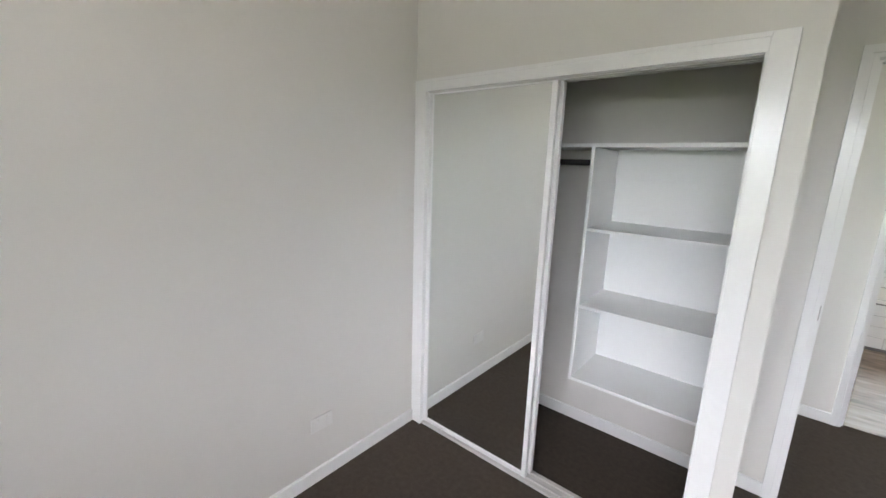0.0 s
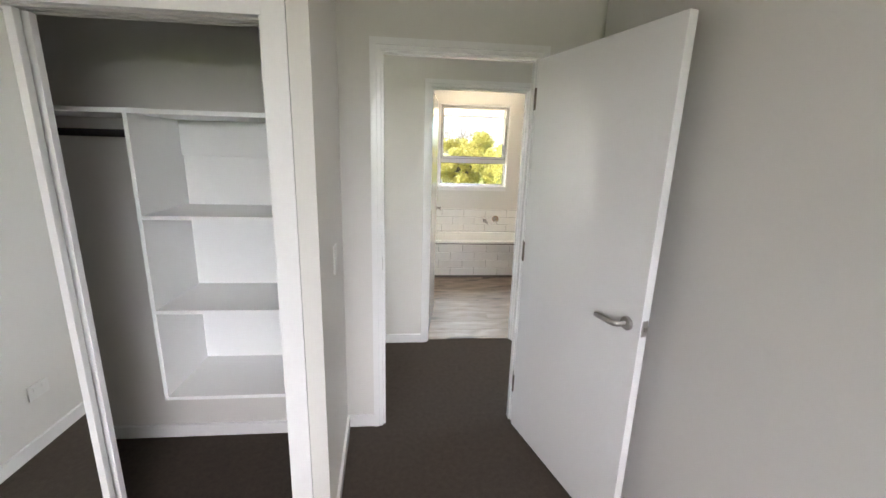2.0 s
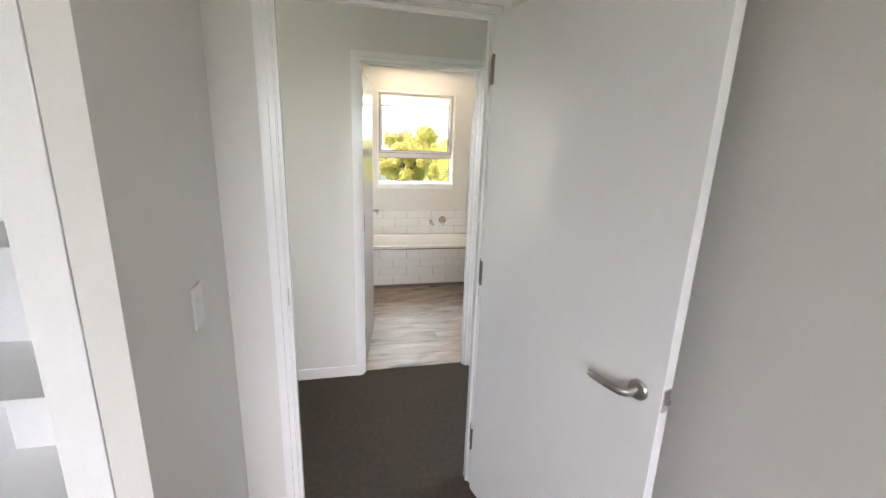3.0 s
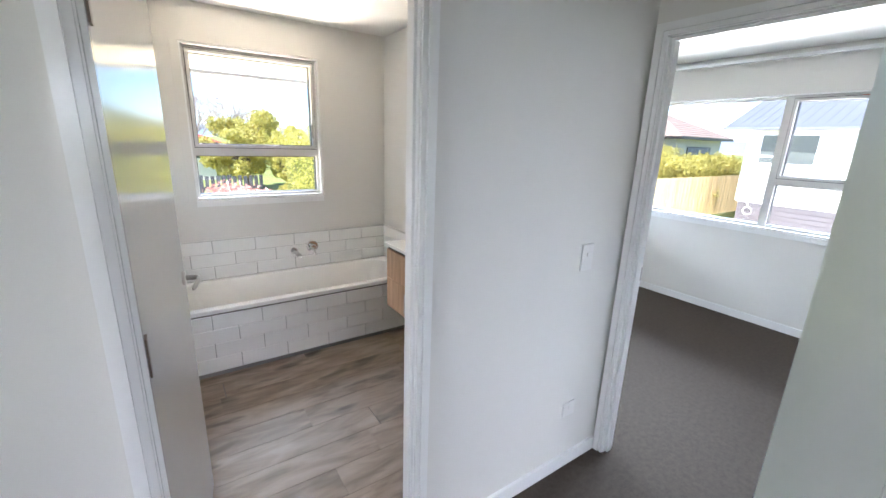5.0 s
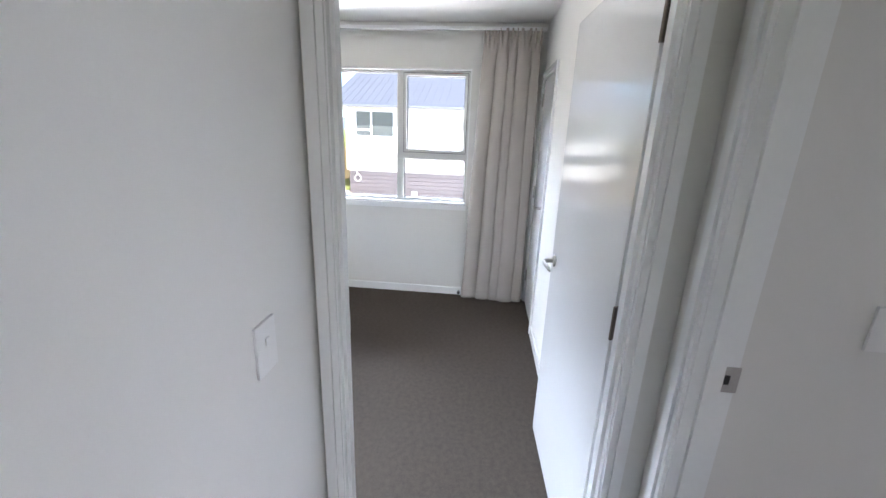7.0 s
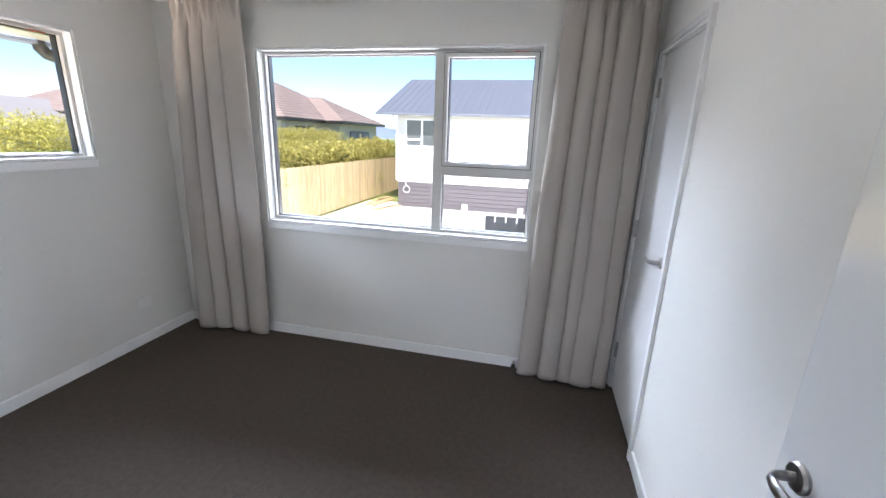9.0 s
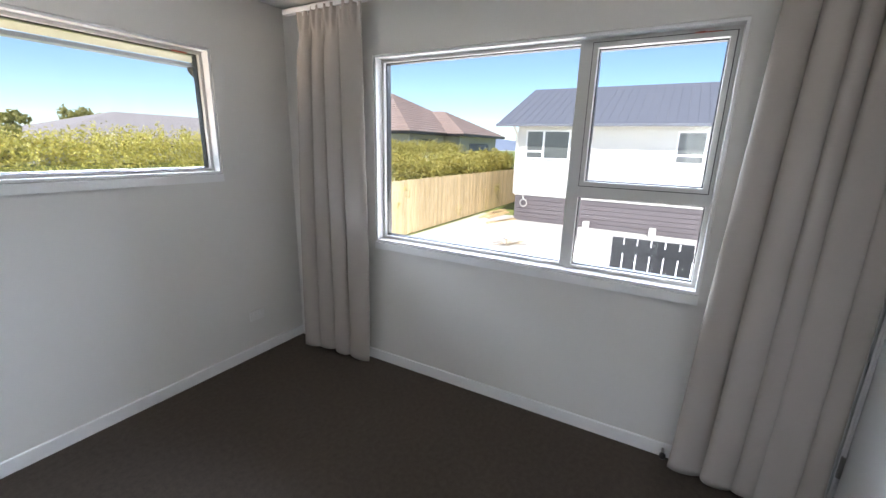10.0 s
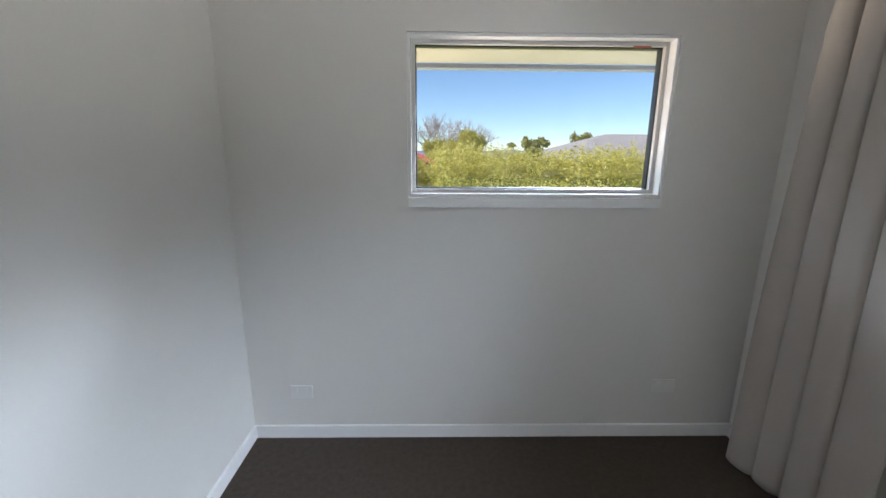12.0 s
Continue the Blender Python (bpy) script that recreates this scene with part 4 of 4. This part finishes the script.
# fences
fence = thing("timber_fence", "new pale pine paling fence along the driveway", "fence", (0.1, 9.0, G))
paling_mesh = [mesh_of("paling", boxes((0, 0, 0.04, 0.142, 0.018, h), bevel=0.002), PALING) for h in (1.80, 1.805, 1.795)]
for i in range(98):
    p = new("paling", paling_mesh[i % 3])
    p.parent = fence
    p.location = (10.6 + i * 0.1455, 0.0 + (0.006 if i % 2 else 0), random.uniform(-0.006, 0.006))
for z in (0.35, 1.0, 1.6):
    part("rail", boxes((10.6, 0.026, z, 24.9, 0.07, z + 0.09)), PALING, fence)
for k in range(6):
    part("post", boxes((10.8 + k * 2.7, 0.07, 0, 10.9 + k * 2.7, 0.17, 1.75)), PALING, fence)
back = thing("grey_fence", "weathered grey paling fence behind the lawn", "fence", (0, 14.2, G))
gm = mesh_of("paling", boxes((0, 0, 0, 0.10, 0.02, 1.72), bevel=0.002), GREYFENCE)
for i in range(40):
    p = new("paling", gm)
    p.parent = back
    p.location = (-2.6 + i * 0.145, 0, random.uniform(-0.02, 0.02))
part("rail", boxes((-2.6, 0.02, 0.4, 3.2, 0.06, 0.5), (-2.6, 0.02, 1.3, 3.2, 0.06, 1.4)), GREYFENCE, back)


def house_window(parent, x, y0, y1, z0, z1, split, low):
    """A white-framed window in a wall that faces -x."""
    w = part("window", boxes((x - 0.05, y0, z0, x, y1, z0 + 0.06), (x - 0.05, y0, z1 - 0.06, x, y1, z1), (x - 0.05, y0, z0 + 0.06, x, y0 + 0.06, z1 - 0.06), (x - 0.05, y1 - 0.06, z0 + 0.06, x, y1, z1 - 0.06),
                             (x - 0.05, split - 0.04, z0 + 0.06, x, split + 0.04, z1 - 0.06), (x - 0.045, split + 0.04, low - 0.035, x, y1 - 0.06, low + 0.035)), TRIM, parent, "white joinery window")
    part("pane", boxes((x - 0.02, y0 + 0.05, z0 + 0.05, x - 0.012, y1 - 0.05, z1 - 0.05)), PANE, w, "dark reflecting glass")


white = thing("white_house", "white weatherboard house with a dark board base and blue-grey roof", "house", (0.12, -0.27, 0))
hx = 18.75
part("wall", boxes((hx, -9, -0.3, 27, 7.5, 2.42)), WHITEWALL, white, "bright white boarded wall")
base = part("base_wall", boxes((hx + 0.06, -9, G, 26.9, 7.44, -0.3)), DARKBOARD, white, "dark brown boarded base")
for i in range(6):
    z = G + 0.02 + i * 0.17
    part("weatherboard", boxes((hx + 0.015, -9, z, hx + 0.06, 7.46, z + 0.155)), DARKBOARD, base)
bm = bmesh.new()
ex, rx, ey = hx - 0.55, 22.6, 8.2
rz, ez = 4.2, 2.42
v = [bm.verts.new(p) for p in ((ex, ey, ez), (ex, -9.6, ez), (rx, ey - 0.05, rz), (rx, -9.6, rz), (26.6, ey, ez), (26.6, -9.6, ez))]
bm.faces.new((v[0], v[1], v[3], v[2]))
bm.faces.new((v[2], v[3], v[5], v[4]))
roof = part("roof", bm, SLATEROOF, white, "blue-grey long-run steel roof")
roof.modifiers.new("thickness", "SOLIDIFY").thickness = 0.07
for i in range(58):
    y = ey - 0.1 - i * 0.3
    bm = bmesh.new()
    sweep(bm, [(ex, y, ez + 0.012), (rx, y, rz + 0.012)], [0.012, 0.012], 5)
    part("roof_rib", bm, SLATEROOF, roof)
part("gutter", boxes((ex - 0.11, -9.6, ez - 0.1, ex, ey, ez - 0.01), bevel=0.01), SLATEROOF, white, "blue-grey steel gutter")
part("soffit", boxes((ex, -9.6, ez - 0.06, hx, ey, ez - 0.03)), WHITEWALL, white)
bm = bmesh.new()
prism(bm, [(18.75, 0), (26.5, 0), (22.6, 1.75)], 0, 0.08)
gab = part("gable", bm, WHITEWALL, white)
gab.location, gab.rotation_euler = (0, 7.5, 2.42), (radians(90), 0, 0)
for args in ((hx, 5.45, 7.15, 1.13, 2.22, 6.45, 1.42), (hx, 0.35, 2.0, 1.13, 2.2, 1.15, 1.42), (hx, -5.0, -3.3, 1.13, 2.2, -4.2, 1.42)):
    house_window(white, *args)
bm = bmesh.new()
sweep(bm, [(hx - 0.5, 7.5, 2.36), (hx - 0.4, 7.5, 2.25), (hx - 0.07, 7.5, 2.05), (hx - 0.07, 7.5, -0.25)], [0.05] * 4, 10)
part("downpipe", bm, WHITEWALL, white, smooth=True)
hose = thing("hose_reel", "white coil of hose hanging at the house corner", "hose", (hx, 6.78, -0.6))
bm = bmesh.new()
sweep(bm, [(0.02 * math.sin(k), 0.14 * math.cos(k * 0.2618), 0.14 * math.sin(k * 0.2618)) for k in range(25)], [0.018] * 25, 8)
sweep(bm, [(0, 0, 0.14), (0, 0.1, 0.42)], [0.025, 0.025], 8)
part("coil", bm, WHITEWALL, hose, smooth=True)
for y in (4.25, 2.03, -0.2):
    stub = tagged(part("bollard", boxes((hx - 0.3, y - 0.11, G, hx - 0.1, y + 0.11, G + 0.3), bevel=0.01), WHITEWALL), "short white post at the foot of the house wall", "post", "posts along the house")


def hip_house(name, label, x0, x1, y0, y1, eave, ridge, roof_mat, wall_mat, over=0.6, courses=0):
    h = thing(name, label, "house", (0.12, -0.27, 0))
    part("wall", boxes((x0, y0, G, x1, y1, eave)), wall_mat, h)
    ox0, ox1, oy0, oy1 = x0 - over, x1 + over, y0 - over, y1 + over
    half = min(ox1 - ox0, oy1 - oy0) / 2
    if ox1 - ox0 > oy1 - oy0:
        r0, r1 = (ox0 + half, (oy0 + oy1) / 2), (ox1 - half, (oy0 + oy1) / 2)
    else:
        r0, r1 = ((ox0 + ox1) / 2, oy0 + half), ((ox0 + ox1) / 2, oy1 - half)
    steps = max(courses, 1)
    bm = bmesh.new()
    prev = None
    for k in range(steps + 1):
        f = k / steps
        ring = []
        for cx, cy, r in ((ox0, oy0, r0), (ox1, oy0, r1 if ox1 - ox0 > oy1 - oy0 else r0), (ox1, oy1, r1), (ox0, oy1, r0 if ox1 - ox0 > oy1 - oy0 else r1)):
            ring.append((cx + (r[0] - cx) * f, cy + (r[1] - cy) * f, eave + (ridge - eave) * f))
        low = [bm.verts.new(p) for p in ring]
        if prev:
            for i in range(4):
                bm.faces.new((prev[i], prev[(i + 1) % 4], low[(i + 1) % 4], low[i]))
        if courses and k < steps:
            lip = [bm.verts.new((p[0], p[1], p[2] + 0.045)) for p in ring]
            for i in range(4):
                bm.faces.new((low[i], low[(i + 1) % 4], lip[(i + 1) % 4], lip[i]))
            prev = lip
        else:
            prev = low
    part("roof", bm, roof_mat, h)
    part("fascia", boxes((ox0, oy0, eave - 0.16, ox1, oy1, eave - 0.005)), DARK, h, "dark gutter and fascia")
    return h


brown = hip_house("brown_roof_house", "grey house with a brown tiled hip roof", 24.48, 35.58, 16.69, 40.0, 2.39, 5.49, BROWNTILE, STUCCO, 0.6, 18)
wing = hip_house("brown_roof_house", "wing of the grey house with a brown tiled hip roof", 29.08, 35.58, 15.37, 26.0, 2.385, 4.22, BROWNTILE, STUCCO, 0.6, 12)
for owner, x0, x1, y, z0, z1, lights in ((wing, 30.6, 34.0, 15.37, 0.55, 1.75, 3), (brown, 25.8, 27.4, 16.69, 0.75, 1.95, 2)):
    w = part("window", boxes((x0, y - 0.05, z0, x1, y, z1), bevel=0.004), DARK, owner, "dark framed window")
    step = (x1 - x0 - 0.08) / lights
    for k in range(lights):
        part("pane", boxes((x0 + 0.08 + k * step, y - 0.056, z0 + 0.08, x0 + k * step + step, y - 0.05, z1 - 0.08)), PANE, w)
bm = bmesh.new()
sweep(bm, [(24.53, 16.63, 2.2), (24.53, 16.63, G)], [0.05, 0.05], 8)
part("downpipe", bm, WHITEWALL, brown, "pale downpipe", True)
grey = hip_house("grey_roof_house", "low house with a broad grey roof beyond the hedge", 11.0, 32.0, 30.0, 42.0, 1.2, 3.25, GREYROOF, STUCCO, 0.7)
redh = hip_house("red_roof_house", "small white house with a red iron roof", -3.5, 3.3, 31.0, 37.0, 1.0, 2.3, REDROOF, WHITEWALL, 0.5)
part("window", boxes((1.6, 30.97, 0.0, 2.9, 31.0, 0.6)), PANE, redh, "dark window")

screen = thing("black_slat_screen", "low black panel screen with thin white battens on the drive", "screen", (12.1, -0.27, G))
part("panel", boxes((0, -0.6, 0.12, 0.05, 2.86, 1.1), bevel=0.004), BLACK, screen)
part("top_rail", boxes((-0.05, -0.6, 0.83, 0.0, 2.86, 1.12), bevel=0.004), BLACK, screen)
for k in range(13):
    y = 2.62 - k * 0.255
    part("batten", boxes((-0.02, y, 0.12, 0.0, y + 0.022, 0.78)), TRIM, screen, "thin white upright")
    part("cap", boxes((-0.062, y, 0.98, -0.05, y + 0.02, 1.12)), TRIM, screen)
part("leg", boxes((0, -0.5, 0, 0.05, -0.4, 0.12), (0, 2.7, 0, 0.05, 2.8, 0.12)), BLACK, screen)

stack = thing("timber_stack", "small stack of loose boards by the fence", "timber", (18.5, 8.05, G))
for k in range(8):
    b = part("board", boxes((0, 0, 0, 2.0, 0.14, 0.045), bevel=0.002), PALING, stack)
    b.location, b.rotation_euler = (random.uniform(-0.3, 0.3) - (0.9 if k > 5 else 0), (k % 3) * 0.16 - (0.55 if k > 5 else 0), 0.006 + 0.047 * (k // 3 if k < 6 else 0)), (0, 0, random.uniform(-0.12, 0.12) - (0.4 if k > 5 else 0))
br = thing("fallen_branch", "dry branch with brown leaves lying on the concrete", "branch", (14.25, 5.75, G + 0.03))
bm = bmesh.new()
for a, ln in ((0.3, 1.0), (-0.5, 1.3), (-0.75, 1.1), (2.6, 0.8), (-1.2, 0.7), (1.2, 0.5), (1.9, 0.6), (-0.2, 0.7)):
    sweep(bm, [(0, 0, 0.02), (ln * 0.5 * math.cos(a), ln * 0.5 * math.sin(a), 0.08), (ln * math.cos(a + 0.2), ln * math.sin(a + 0.2), 0.02)], [0.013, 0.009, 0.004], 6)
part("twigs", bm, BARK, br)
leaf_cloud("dry_leaves", PALING, [(-0.1, 0.1, 0.1), (0.3, -0.2, 0.08)], [(0.4, 0.35, 0.12), (0.3, 0.3, 0.08)], 260, 0.022, 41, br)

hills = bmesh.new()
rnd = random.Random(9)
for k in range(26):
    a = radians(-30 + k * 8)
    c = Vector((900 * math.sin(a), 900 * math.cos(a), G))
    r, h = rnd.uniform(90, 150), rnd.uniform(12, 34)
    top = hills.verts.new(c + Vector((0, 0, h)))
    rim = [hills.verts.new(c + Vector((r * math.cos(t), r * math.sin(t), -2))) for t in [j * 0.5236 for j in range(12)]]
    mid = [hills.verts.new(c + Vector((r * 0.5 * math.cos(t), r * 0.5 * math.sin(t), h * rnd.uniform(0.55, 0.8)))) for t in [j * 0.5236 for j in range(12)]]
    for j in range(12):
        hills.faces.new((rim[j], rim[(j + 1) % 12], mid[(j + 1) % 12], mid[j]))
        hills.faces.new((mid[j], mid[(j + 1) % 12], top))
structure("backdrop", hills, HILL, "low hills on the horizon with blue haze in their colour", "hills")

# ---------- bathroom floor planks ----------
bf = bpy.data.objects["bathroom_floor"]
plank_meshes = {}
rnd = random.Random(4)
for r in range(14):
    y = 1.802 + r * 0.178
    u = 0.5 - rnd.uniform(0.1, 1.1)
    while u < 2.42:
        a, b = max(u, 0.5), min(u + 1.22, 2.44)
        ln = round((b - a) * 40) / 40
        if b - a > 0.05:
            key = round(ln, 3)
            if key not in plank_meshes:
                plank_meshes[key] = mesh_of("plank", boxes((0, 0, 0, key - 0.0015, 0.1765, 0.006), bevel=0.0006), PLANK)
            p = new("plank", plank_meshes[key])
            p.parent = bf
            p.location = (a, y, -0.004)
        u += 1.22
